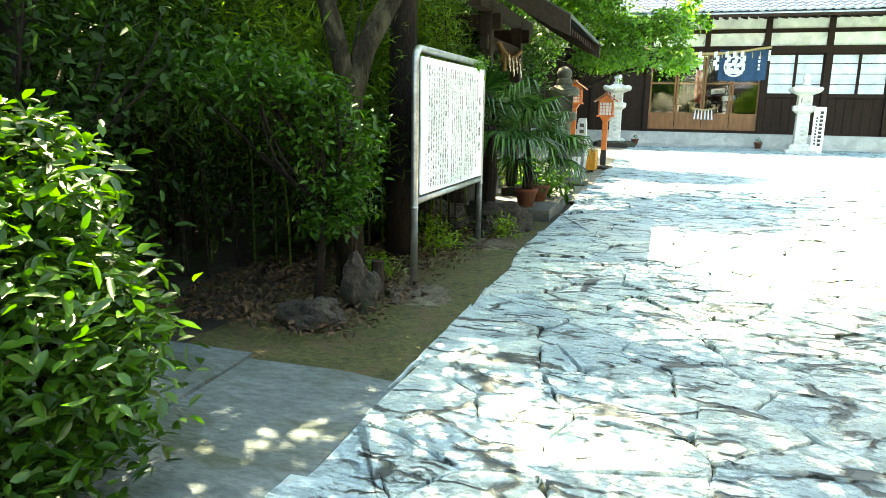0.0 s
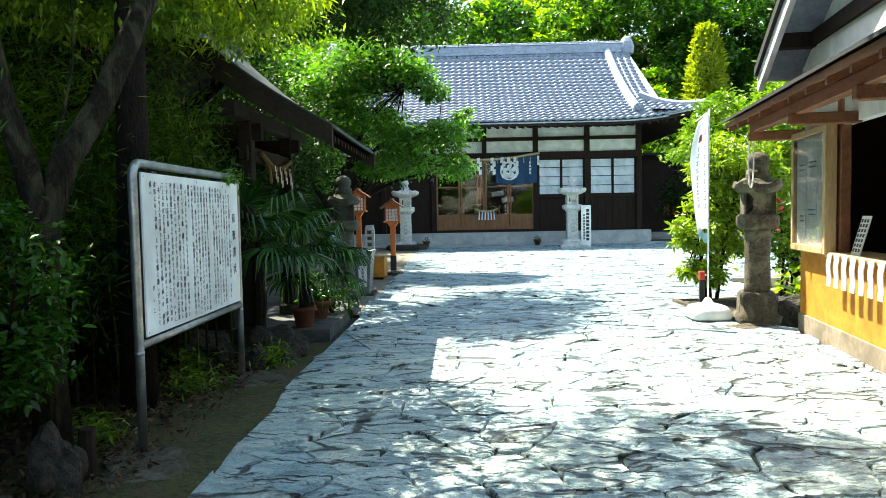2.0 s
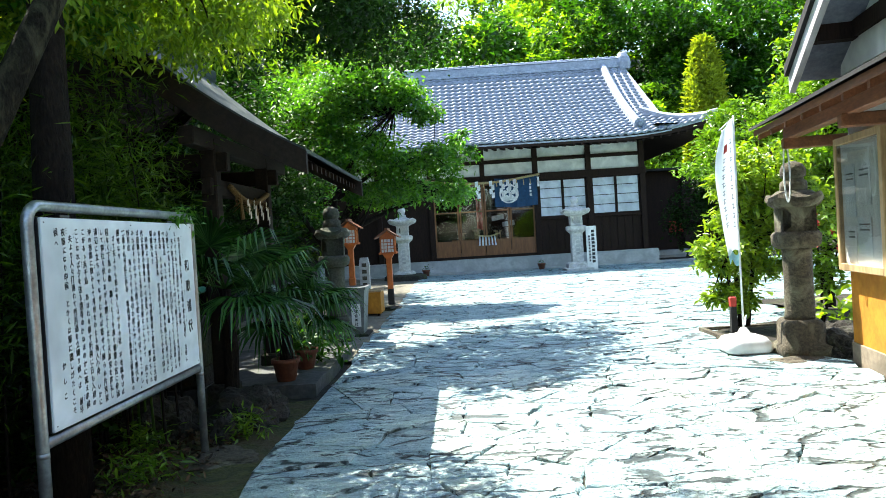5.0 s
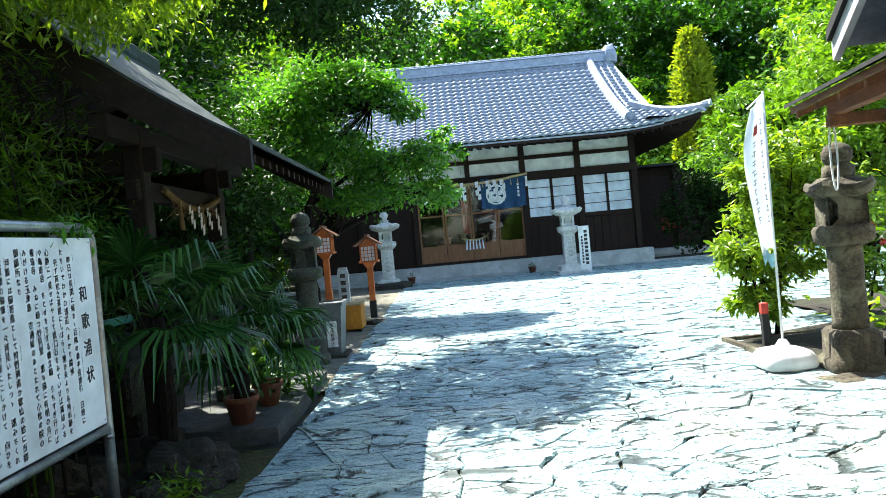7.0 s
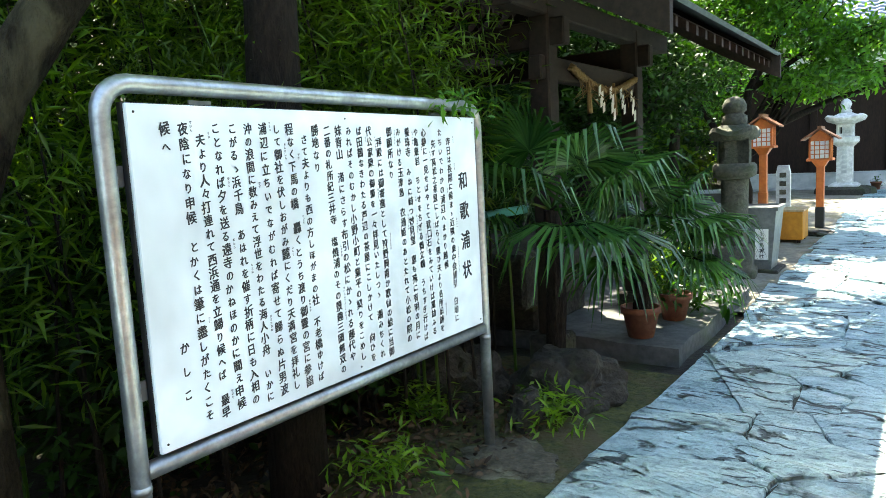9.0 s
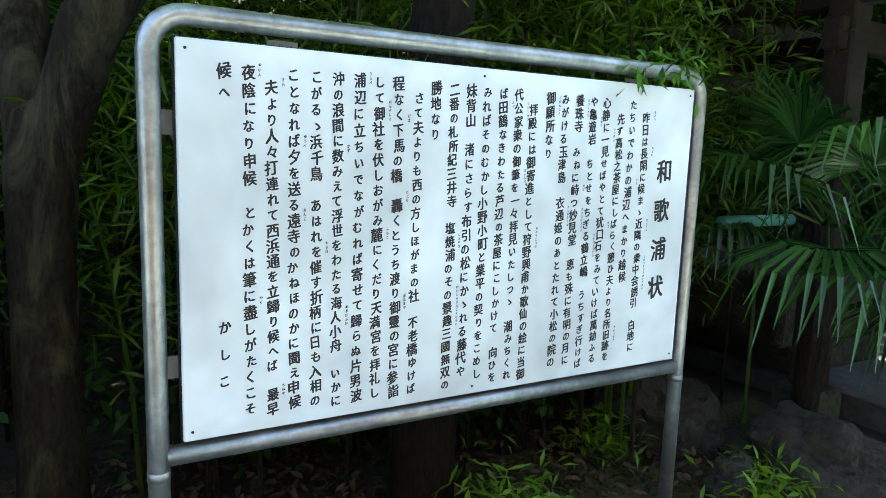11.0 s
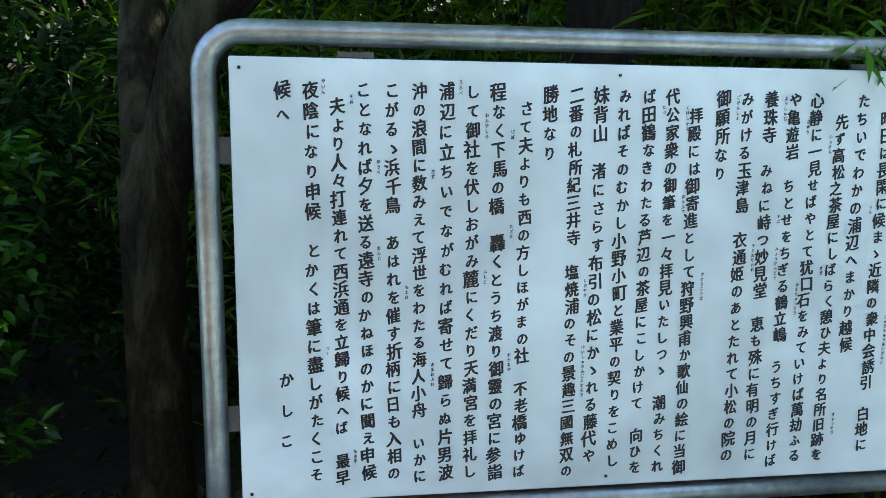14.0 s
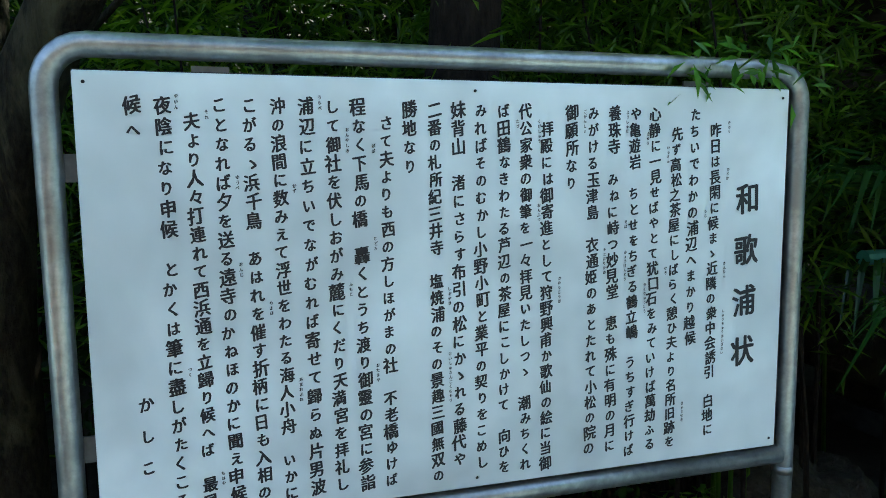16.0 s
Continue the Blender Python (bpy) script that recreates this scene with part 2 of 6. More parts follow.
L_MAPLE = leaf_material("maple_leaf", (0.022, 0.092, 0.016), (0.074, 0.20, 0.026), (2.0, 1.95, 0.35), 0.40, 0.46)
L_YELLOW = leaf_material("yellow_green_leaf", (0.07, 0.16, 0.012), (0.19, 0.30, 0.025), (1.7, 1.6, 0.4), 0.45, 0.45)
L_BAMBOO = leaf_material("bamboo_leaf", (0.022, 0.064, 0.004), (0.075, 0.155, 0.011), (2.0, 1.9, 0.5), 0.42, 0.5)
L_PALM = leaf_material("palm_leaf", (0.012, 0.046, 0.012), (0.045, 0.118, 0.03), (1.6, 1.8, 0.4), 0.24, 0.25)
L_WOODS = leaf_material("woodland_leaf", (0.07, 0.17, 0.014), (0.20, 0.36, 0.03), (1.9, 1.8, 0.3), 0.6, 0.42)
L_SHRUB = leaf_material("shrub_leaf", (0.006, 0.032, 0.003), (0.032, 0.098, 0.007), (2.0, 2.0, 0.3), 0.40, 0.32)
# leaf for plants in shade: the shade is put into its near-black green
L_SHADED = leaf_material("deep_leaf", (0.005, 0.020, 0.003), (0.018, 0.055, 0.006), (1.4, 1.6, 0.4), 0.6, 0.25, 0.22)
L_CYPRESS = leaf_material("cypress_leaf", (0.16, 0.23, 0.015), (0.27, 0.36, 0.025), (1.4, 1.3, 0.3), 0.7, 0.45)
FLAG = leaf_material("banner_cloth", (0.66, 0.70, 0.72), (0.68, 0.72, 0.74), (1.0, 1.0, 1.0), 0.8, 0.5)


def glass_material(name, tint, rough=0.02):
    m, nt, p = nodes_of(name)
    p.inputs["Base Color"].default_value = (*tint, 1)
    p.inputs["Roughness"].default_value = rough
    p.inputs["Transmission Weight"].default_value = 1.0
    p.inputs["IOR"].default_value = 1.45
    return m


GLASS = glass_material("window_glass", (0.92, 0.95, 0.95))

# ---- mesh helpers ----


def mesh_object(name, bm, material, parent=None):
    me = bpy.data.meshes.new(name)
    bmesh.ops.recalc_face_normals(bm, faces=bm.faces)
    bm.to_mesh(me)
    bm.free()
    me.materials.append(material)
    ob = new(name, me)
    ob.parent = parent
    return ob


def part(name, bm, material, parent, label=""):
    return tagged(mesh_object(name, bm, material, parent), label)


def thing(name, place, label, category, group="", kind="", turn=0.0):
    e = new(name)
    e.empty_display_size = 0.1
    e.matrix_world = pose(*place, 0, 0, turn)
    return tagged(e, label, category, group, kind)


def setting(name, bm, material, label="", category=""):
    return tagged(mesh_object(name, bm, material), label, category, "", "structure")


def box(bm, x0, y0, z0, x1, y1, z1, bevel=0.0):
    vs = [bm.verts.new((x, y, z)) for z in (z0, z1) for x, y in ((x0, y0), (x1, y0), (x1, y1), (x0, y1))]
    fs = [bm.faces.new([vs[i] for i in f]) for f in ((3, 2, 1, 0), (4, 5, 6, 7), (0, 1, 5, 4), (1, 2, 6, 5), (2, 3, 7, 6), (3, 0, 4, 7))]
    if bevel:
        bmesh.ops.bevel(bm, geom=list({e for f in fs for e in f.edges}), offset=bevel, segments=1, affect="EDGES")
    return bm


def boxes(*dims, bevel=0.0):
    bm = bmesh.new()
    for d in dims:
        box(bm, *d, bevel=bevel)
    return bm


def loft(bm, rings, close=True, cap=True):
    rows = [[bm.verts.new(p) for p in r] for r in rings]
    n = len(rows[0])
    for a, b in zip(rows, rows[1:]):
        for i in range(n if close else n - 1):
            j = (i + 1) % n
            bm.faces.new((a[i], a[j], b[j], b[i]))
    if cap and close:
        bm.faces.new(rows[0][::-1])
        bm.faces.new(rows[-1])
    return bm


def tube(bm, pts, radii, seg=8):
    pts = [Vector(p) for p in pts]
    if isinstance(radii, (int, float)):
        radii = [radii] * len(pts)
    radii = [float(r) for r in radii]
    rings, side = [], None
    for i, p in enumerate(pts):
        d = (pts[min(i + 1, len(pts) - 1)] - pts[max(i - 1, 0)]).normalized()
        if side is None:
            side = d.cross(Vector((0, 0, 1)) if abs(d.z) < 0.9 else Vector((1, 0, 0))).normalized()
        side = (side - d * side.dot(d)).normalized()
        up = d.cross(side)
        rings.append([p + radii[i] * (math.cos(2 * math.pi * k / seg) * side + math.sin(2 * math.pi * k / seg) * up) for k in range(seg)])
    return loft(bm, rings)


def lathe(bm, profile, seg=16, cx=0, cy=0, square=0.0, turn=0.0):
    """Rings of (radius, height); square: 0 round, 1 four-sided."""
    rings = []
    for r, z in profile:
        ring = []
        for k in range(seg):
            a = 2 * math.pi * k / seg
            f = 1.0 / max(abs(math.cos(a)), abs(math.sin(a)))
            rr = r * (1 + square * (f - 1))
            ring.append((cx + rr * math.cos(a + turn), cy + rr * math.sin(a + turn), z))
        rings.append(ring)
    return loft(bm, rings)


def grid(bm, nx, ny, f):
    rows = [[bm.verts.new(f(i / nx, j / ny)) for i in range(nx + 1)] for j in range(ny + 1)]
    for j in range(ny):
        for i in range(nx):
            bm.faces.new((rows[j][i], rows[j][i + 1], rows[j + 1][i + 1], rows[j + 1][i]))
    return bm


def smooth(ob):
    for p in ob.data.polygons:
        p.use_smooth = True
    return ob


def leaves(name, centres, length, width, material, parent, rng, droop=0.25, spread=None, label=""):
    """One mesh of folded blades at the given places."""
    n = len(centres)
    c = np.asarray(centres, float)
    d = rng.normal(size=(n, 3)) * np.array([1, 1, 0.55])
    if spread is not None:
        d += spread
    d[:, 2] -= droop
    d /= np.linalg.norm(d, axis=1)[:, None]
    up = rng.normal(size=(n, 3)) * 0.45 + np.array([0, 0, 1])
    s = np.cross(d, up)
    s /= np.linalg.norm(s, axis=1)[:, None] + 1e-9
    up = np.cross(s, d)
    L = (length * rng.uniform(0.6, 1.25, n))[:, None]
    W = (width * rng.uniform(0.7, 1.2, n))[:, None]
    if n <= 16000 and width > 0.3 * length:
        q = [c, *(c + d * L * a + s * W * w + up * (W * 0.14 - L * o) for a, w, o in ((0.26, 0.40, 0.0), (0.60, 0.46, 0.03))), c + d * L - up * L * 0.14, *(c + d * L * a - s * W * w + up * (W * 0.14 - L * o) for a, w, o in ((0.60, 0.46, 0.03), (0.26, 0.40, 0.0)))]
        spokes = ((0, 2, 1), (0, 3, 2), (0, 4, 3), (0, 5, 4))
    else:
        q = [c, c + d * L * 0.45 + s * W * 0.5 + up * W * 0.14, c + d * L - up * L * 0.12, c + d * L * 0.45 - s * W * 0.5 + up * W * 0.14]
        spokes = ((0, 2, 1), (0, 3, 2))
    v = np.stack(q, axis=1).reshape(-1, 3)
    b = np.arange(n)[:, None] * len(q)
    tri = np.concatenate([b + np.array(f) for f in spokes], axis=1).reshape(-1, 3)
    me = bpy.data.meshes.new(name)
    me.vertices.add(len(v))
    me.vertices.foreach_set("co", v.ravel())
    me.loops.add(tri.size)
    me.loops.foreach_set("vertex_index", tri.ravel().astype(np.int32))
    me.polygons.add(len(tri))
    me.polygons.foreach_set("loop_start", np.arange(0, tri.size, 3, dtype=np.int32))
    me.update(calc_edges=True)
    me.materials.append(material)
    ob = new(name, me)
    ob.parent = parent
    return tagged(ob, label)


def clumped(rng, n, lobes, clumps, tight=0.16, shell=0.55):
    """Leaf places gathered in clumps inside ellipsoids (x, y, z, rx, ry, rz), thicker towards their skin."""
    vol = np.array([l[3] * l[4] * l[5] for l in lobes]) ** 0.7
    which = rng.choice(len(lobes), clumps, p=vol / vol.sum())
    u = rng.normal(size=(clumps, 3))
    u /= np.linalg.norm(u, axis=1)[:, None]
    u *= rng.uniform(shell, 1.0, clumps)[:, None]
    L = np.array(lobes)[which]
    k = L[:, :3] + u * L[:, 3:]
    size = tight * L[:, 3:].mean(axis=1) * rng.uniform(0.6, 1.5, clumps)
    w = rng.integers(0, clumps, n)
    return k[w] + rng.normal(size=(n, 3)) * size[w][:, None] * np.array([1, 1, 0.7]), k


def limb(bm, a, b, r0, r1, rng, bend=0.12, n=5, seg=6):
    a, b = Vector(a), Vector(b)
    l = (b - a).length
    off = Vector(rng.normal(size=3)) * bend * l
    tube(bm, [a.lerp(b, t) + off * math.sin(math.pi * t) * 0.5 for t in np.linspace(0, 1, n)], list(np.linspace(r0, r1, n)), seg)


def tree(name, place, label, trunk, lobes, n, clumps, leaf, material, bark, seed, forks=10, tight=0.16, droop=0.25, category="tree", group=""):
    """trunk: polylines of (x, y, z, r) from the base; lobes in metres from the base."""
    rng = np.random.default_rng(seed)
    t = thing(name, place, label, category, group)
    pts, keys = clumped(rng, n, lobes, clumps, tight)
    bm = bmesh.new()
    ends = []
    for line in trunk:
        q = [Vector(p[:3]) for p in line]
        tube(bm, q, [p[3] for p in line], 10)
        ends.append((q[-1], line[-1][3]))
    for k in keys[:forks]:
        e, r = min(ends, key=lambda s: (s[0] - Vector(k)).length)
        if (e - Vector(k)).length > 2.6:
            continue
        limb(bm, e, k, max(r * 0.55, 0.012), 0.006, rng)
    smooth(part("trunk", bm, bark, t))
    leaves("crown", pts, leaf[0], leaf[1], material, t, rng, droop)
    return t

# ---- ground ----


def rise(y):
    return 0.12 * min(1.0, max(0.0, (y - 13.0) / 13.0))


def hill(x, y):
    s = min(1.0, max(0.0, (y - 41.0) / 45.0))
    w = min(1.0, max(0.0, (x + 30.0) / 34.0))
    # bank added behind the thicket to block sky light between its leaves
    left = min(1.0, max(0.0, (-x - 8.0) / 8.0))
    return (s * s * (3 - 2 * s)) * (9 + 12 * w) + 7.0 * left


XS = [-400, -200, -100, -60, -40, -25, -20, -15, -11.5, -9.5, -8, -6, -3, -1.4, 0, 2, 4, 6, 9, 13, 18, 25, 35, 50, 70, 100, 200, 400]
YS = [-400, -150, -60, -20, -5, 0, 4, 8, 13, 16, 20, 26, 30, 36, 41, 45, 50, 55, 60, 65, 70, 76, 83, 90, 110, 200, 400]
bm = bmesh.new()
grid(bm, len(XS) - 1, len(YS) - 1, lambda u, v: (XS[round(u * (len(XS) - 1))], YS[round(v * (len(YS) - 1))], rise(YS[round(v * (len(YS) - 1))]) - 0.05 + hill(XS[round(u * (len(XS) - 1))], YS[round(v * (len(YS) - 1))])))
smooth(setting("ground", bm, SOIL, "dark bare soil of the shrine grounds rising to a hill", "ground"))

# mortar bed under the flagstones
bm = bmesh.new()
grid(bm, 1, 30, lambda u, v: (-1.33 + u * 16.3, -4 + v * 33.3, rise(-4 + v * 33.3) - 0.026))
PAVEMENT = setting("pavement", bm, JOINT, "irregular grey slate flagstone paving with open joints", "pavement")

# mossy verge beside the paving
bm = bmesh.new()
grid(bm, 10, 60, lambda u, v: (-2.75 + u * 1.47 + 0.05 * noise.noise((0, v * 33, 3)), 4.80 + v * 5.4, -0.035 + 0.018 * u + 0.035 * noise.noise((u * 4, v * 22, 0)) * (1 - u)))
smooth(setting("verge", bm, MOSS, "mossy yellow-green earth verge along the paving", "ground"))
# two slate slabs leading off to the side, their shade put into the colour
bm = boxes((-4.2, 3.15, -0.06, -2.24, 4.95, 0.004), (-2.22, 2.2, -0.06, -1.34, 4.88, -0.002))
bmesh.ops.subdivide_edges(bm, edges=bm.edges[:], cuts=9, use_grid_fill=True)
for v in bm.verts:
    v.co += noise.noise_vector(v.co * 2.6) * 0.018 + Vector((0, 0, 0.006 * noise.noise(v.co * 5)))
setting("side_path", bm, SHADED_SLATE, "worn blue-grey slate slabs of a side path, darkened for shade", "path")

# ---- shrine hall ----
HALL = thing("shrine_hall", (1.0, 29.5, 0.12), "dark timber shrine hall with white plaster panels and grey tiled roof", "shrine")


part("plinth", boxes((-6.3, -0.42, -0.1, 6.35, 0.12, 0.50), bevel=0.02), BASESTONE, HALL, "pale grey stone plinth")
part("front_step", boxes((-7.5, -0.75, -0.1, 9.5, -0.42, 0.06), bevel=0.015), BASESTONE, HALL, "low stone kerb before the plinth")
PILLARS = [-5.97, -3.98, -1.99, 1.99, 3.98, 5.97]
for px in PILLARS:
    part("pillar", boxes((px - 0.10, -0.12, 0.50, px + 0.10, 0.10, 4.72), bevel=0.01), DARKWOOD, HALL)
SPANS = list(zip(PILLARS, PILLARS[1:]))
for a, b in SPANS:
    cells = [(a, b)] if b - a < 3 else [(a, 0.0), (0.0, b)]
    for c, d in cells:
        part("plaster_panel", boxes((c + 0.09, 0.0, 3.585, d - 0.09, 0.06, 4.03)), PLASTER, HALL, "white plaster panel")
        part("plaster_panel", boxes((c + 0.09, 0.0, 4.165, d - 0.09, 0.06, 4.60)), PLASTER, HALL, "white plaster panel")
part("pillar", boxes((-0.09, -0.10, 3.58, 0.09, 0.08, 4.72), bevel=0.008), DARKWOOD, HALL)
for z0, z1, f in ((3.32, 3.58, -0.14), (4.03, 4.165, -0.07), (4.60, 4.76, -0.10)):
    part("beam", boxes((-6.1, f, z0, 6.1, 0.055, z1), bevel=0.01), DARKWOOD, HALL)
part("wall", boxes((1.99, 0.0, 0.5, 6.0, 0.1, 1.88)), DARKWOOD, HALL, "dark boarded lower wall")
part("wall", boxes((-6.0, 0.0, 0.5, -1.99, 0.1, 3.34)), DARKWOOD, HALL, "dark boarded wall")
for k in range(14):
    x = 2.12 + k * 0.285
    part("batten", boxes((x, -0.025, 0.52, x + 0.03, 0.0, 1.80)), DARKWOOD, HALL)
part("sill_beam", boxes((1.99, -0.09, 1.80, 6.05, 0.0, 1.91), bevel=0.008), DARKWOOD, HALL)
for a, b in ((1.99, 3.98), (3.98, 5.97)):
    w = part("window", boxes((a + 0.1, 0.02, 1.91, b - 0.1, 0.05, 3.33)), PAPER, HALL, "white paper shoji screen with dark bars")
    m = (a + b) / 2
    part("window_frame", boxes((a + 0.1, -0.03, 1.89, a + 0.15, 0.02, 3.34), (b - 0.15, -0.03, 1.89, b - 0.1, 0.02, 3.34), (m - 0.045, -0.035, 1.89, m + 0.045, 0.02, 3.34), (a + 0.1, -0.03, 3.27, b - 0.1, 0.018, 3.34), (a + 0.1, -0.03, 1.89, b - 0.1, 0.018, 1.945)), DARKWOOD, w)
    for k in (1, 2, 3):
        z = 1.91 + k * 0.355
        part("glazing_bar", boxes((a + 0.15, 0.0, z - 0.011, b - 0.15, 0.022, z + 0.011)), DARKWOOD, w)
# side and back walls, floor inside, ceiling
part("side_wall", boxes((5.9, 0.1, 0.4, 6.0, 7.4, 4.75), (-6.0, 0.1, 0.4, -5.9, 7.4, 4.75), (-6.0, 7.4, 0.4, 6.0, 7.5, 4.75)), DARKWOOD, HALL)
part("floor_inside", boxes((-5.9, 0.12, 0.40, 5.9, 7.4, 0.56)), INSIDE, HALL)
part("ceiling_inside", boxes((-5.9, 0.1, 4.60, 5.9, 7.4, 4.64)), INSIDE, HALL)
# glazed doors
DXS = [-1.91, -0.955, 0.0, 0.955, 1.91]
for a, b in zip(DXS, DXS[1:]):
    d = part("sliding_door", boxes((a + 0.01, 0.0, 0.58, a + 0.075, 0.045, 3.32), (b - 0.075, 0.0, 0.58, b - 0.01, 0.045, 3.32), (a + 0.075, 0.0, 0.60, b - 0.075, 0.04, 1.20), (a + 0.075, 0.0, 3.24, b - 0.075, 0.045, 3.32), (a + 0.075, 0.0, 2.25, b - 0.075, 0.04, 2.30), bevel=0.005), DOORWOOD, HALL, "brown wooden sliding door with clear glass")
    g = part("pane", boxes((a + 0.075, 0.018, 1.20, b - 0.075, 0.024, 2.25)), GLASS, d)
    g.visible_shadow = False
    g = part("pane", boxes((a + 0.075, 0.018, 2.30, b - 0.075, 0.024, 3.24)), GLASS, d)
    g.visible_shadow = False
for x in (-1.99, 1.90):
    part("door_post", boxes((x, -0.10, 0.5, x + 0.09, 0.06, 3.35)), DOORWOOD, HALL)
part("threshold", boxes((-1.95, -0.1, 0.49, 1.95, 0.1, 0.60), bevel=0.01), DARKWOOD, HALL)

# roof
RIDGE_Y, EAVE_Y = 3.75, -2.2


def roof_z(v, x):
    lift = 0.42 * max(0.0, (abs(x) - 4.6) / 3.25) ** 2 * max(0.0, 1 - v * 2.2)
    return 4.50 + 3.72 * (0.70 * v + 0.30 * v * v) + lift


def roof_at(x, v):
    return Vector((x, EAVE_Y + (RIDGE_Y - EAVE_Y) * v, roof_z(v, x)))


def roof_reach(x):
    """How far up the slope the front roof runs at x."""
    return 1.0 if abs(x) <= 6.5 else 0.30 * (7.85 - abs(x)) / 1.35


bm = bmesh.new()
for sgn in (1, -1):
    def deck(u, v, sgn=sgn):
        p = roof_at(-6.5 + 13 * u, v)
        return (p.x, p.y if sgn == 1 else 2 * RIDGE_Y - p.y, p.z - 0.035)
    grid(bm, 40, 16, deck)
for side in (1, -1):
    grid(bm, 8, 5, lambda u, v: (lambda x: tuple(roof_at(side * x, v * roof_reach(x)) - Vector((0, 0, 0.035))))(6.5 + 1.34 * u))
    grid(bm, 10, 5, lambda u, v: (side * (7.85 - 1.45 * v), EAVE_Y + 1.85 * v + (2 * (RIDGE_Y - EAVE_Y) - 3.7 * v) * u, 4.90 + 0.52 * v - 0.42 * (1 - v) * (1 - (2 * u - 1) ** 6)))
ROOF = part("roof", bm, TILE, HALL, "grey-blue glazed clay pantile roof with a concave sweep")
ROOF.modifiers.new("thickness", "SOLIDIFY").thickness = 0.05
part("gable_wall", loft(bmesh.new(), [[(s, 0.4, 5.0), (s, 7.1, 5.0), (s, RIDGE_Y, 8.1)] for s in (5.9, 6.0)]), PLASTER, HALL)
part("gable_wall", loft(bmesh.new(), [[(s, 0.4, 5.0), (s, 7.1, 5.0), (s, RIDGE_Y, 8.1)] for s in (-6.0, -5.9)]), PLASTER, HALL)
for side in (1, -1):
    part("side_soffit", grid(bmesh.new(), 10, 3, lambda u, v: (side * (7.80 - 1.8 * v), EAVE_Y + 0.06 + (2 * (RIDGE_Y - EAVE_Y) - 0.12) * u, 4.76 + 0.1 * v - 0.42 * (1 - v) * (1 - (2 * u - 1) ** 6))), DARKWOOD, HALL)
part("soffit", grid(bmesh.new(), 24, 2, lambda u, v: (-7.8 + 15.6 * u, EAVE_Y + 0.12 + 2.2 * v, roof_z(0, -7.8 + 15.6 * u) - 0.10 + 0.28 * v)), DARKWOOD, HALL)
part("fascia", grid(bmesh.new(), 30, 1, lambda u, v: (-7.8 + 15.6 * u, EAVE_Y + 0.05, roof_z(0, -7.8 + 15.6 * u) - 0.17 + 0.13 * v)), DARKWOOD, HALL)
for k in range(50):
    x = -7.35 + k * 0.3
    z = roof_z(0, x) - 0.20
    part("rafter", loft(bmesh.new(), [[(x - 0.035, y, zz - 0.045), (x + 0.035, y, zz - 0.045), (x + 0.035, y, zz + 0.045), (x - 0.035, y, zz + 0.045)] for y, zz in ((EAVE_Y + 0.1, z), (0.0, z + 0.30))]), DARKWOOD, HALL)
# ridges
bm = bmesh.new()
for w, z0, z1 in ((0.24, 8.15, 8.26), (0.20, 8.26, 8.52), (0.23, 8.52, 8.57)):
    box(bm, -6.3, RIDGE_Y - w, z0, 6.3, RIDGE_Y + w, z1, 0.015)
part("ridge", bm, TILE, ROOF, "stacked tile ridge")
for k in range(46):
    x = -6.3 + k * 0.276
    part("ridge_cap", tube(bmesh.new(), [(x, RIDGE_Y, 8.575), (x + 0.25, RIDGE_Y, 8.585)], [0.10, 0.112], 8), TILE, ROOF)
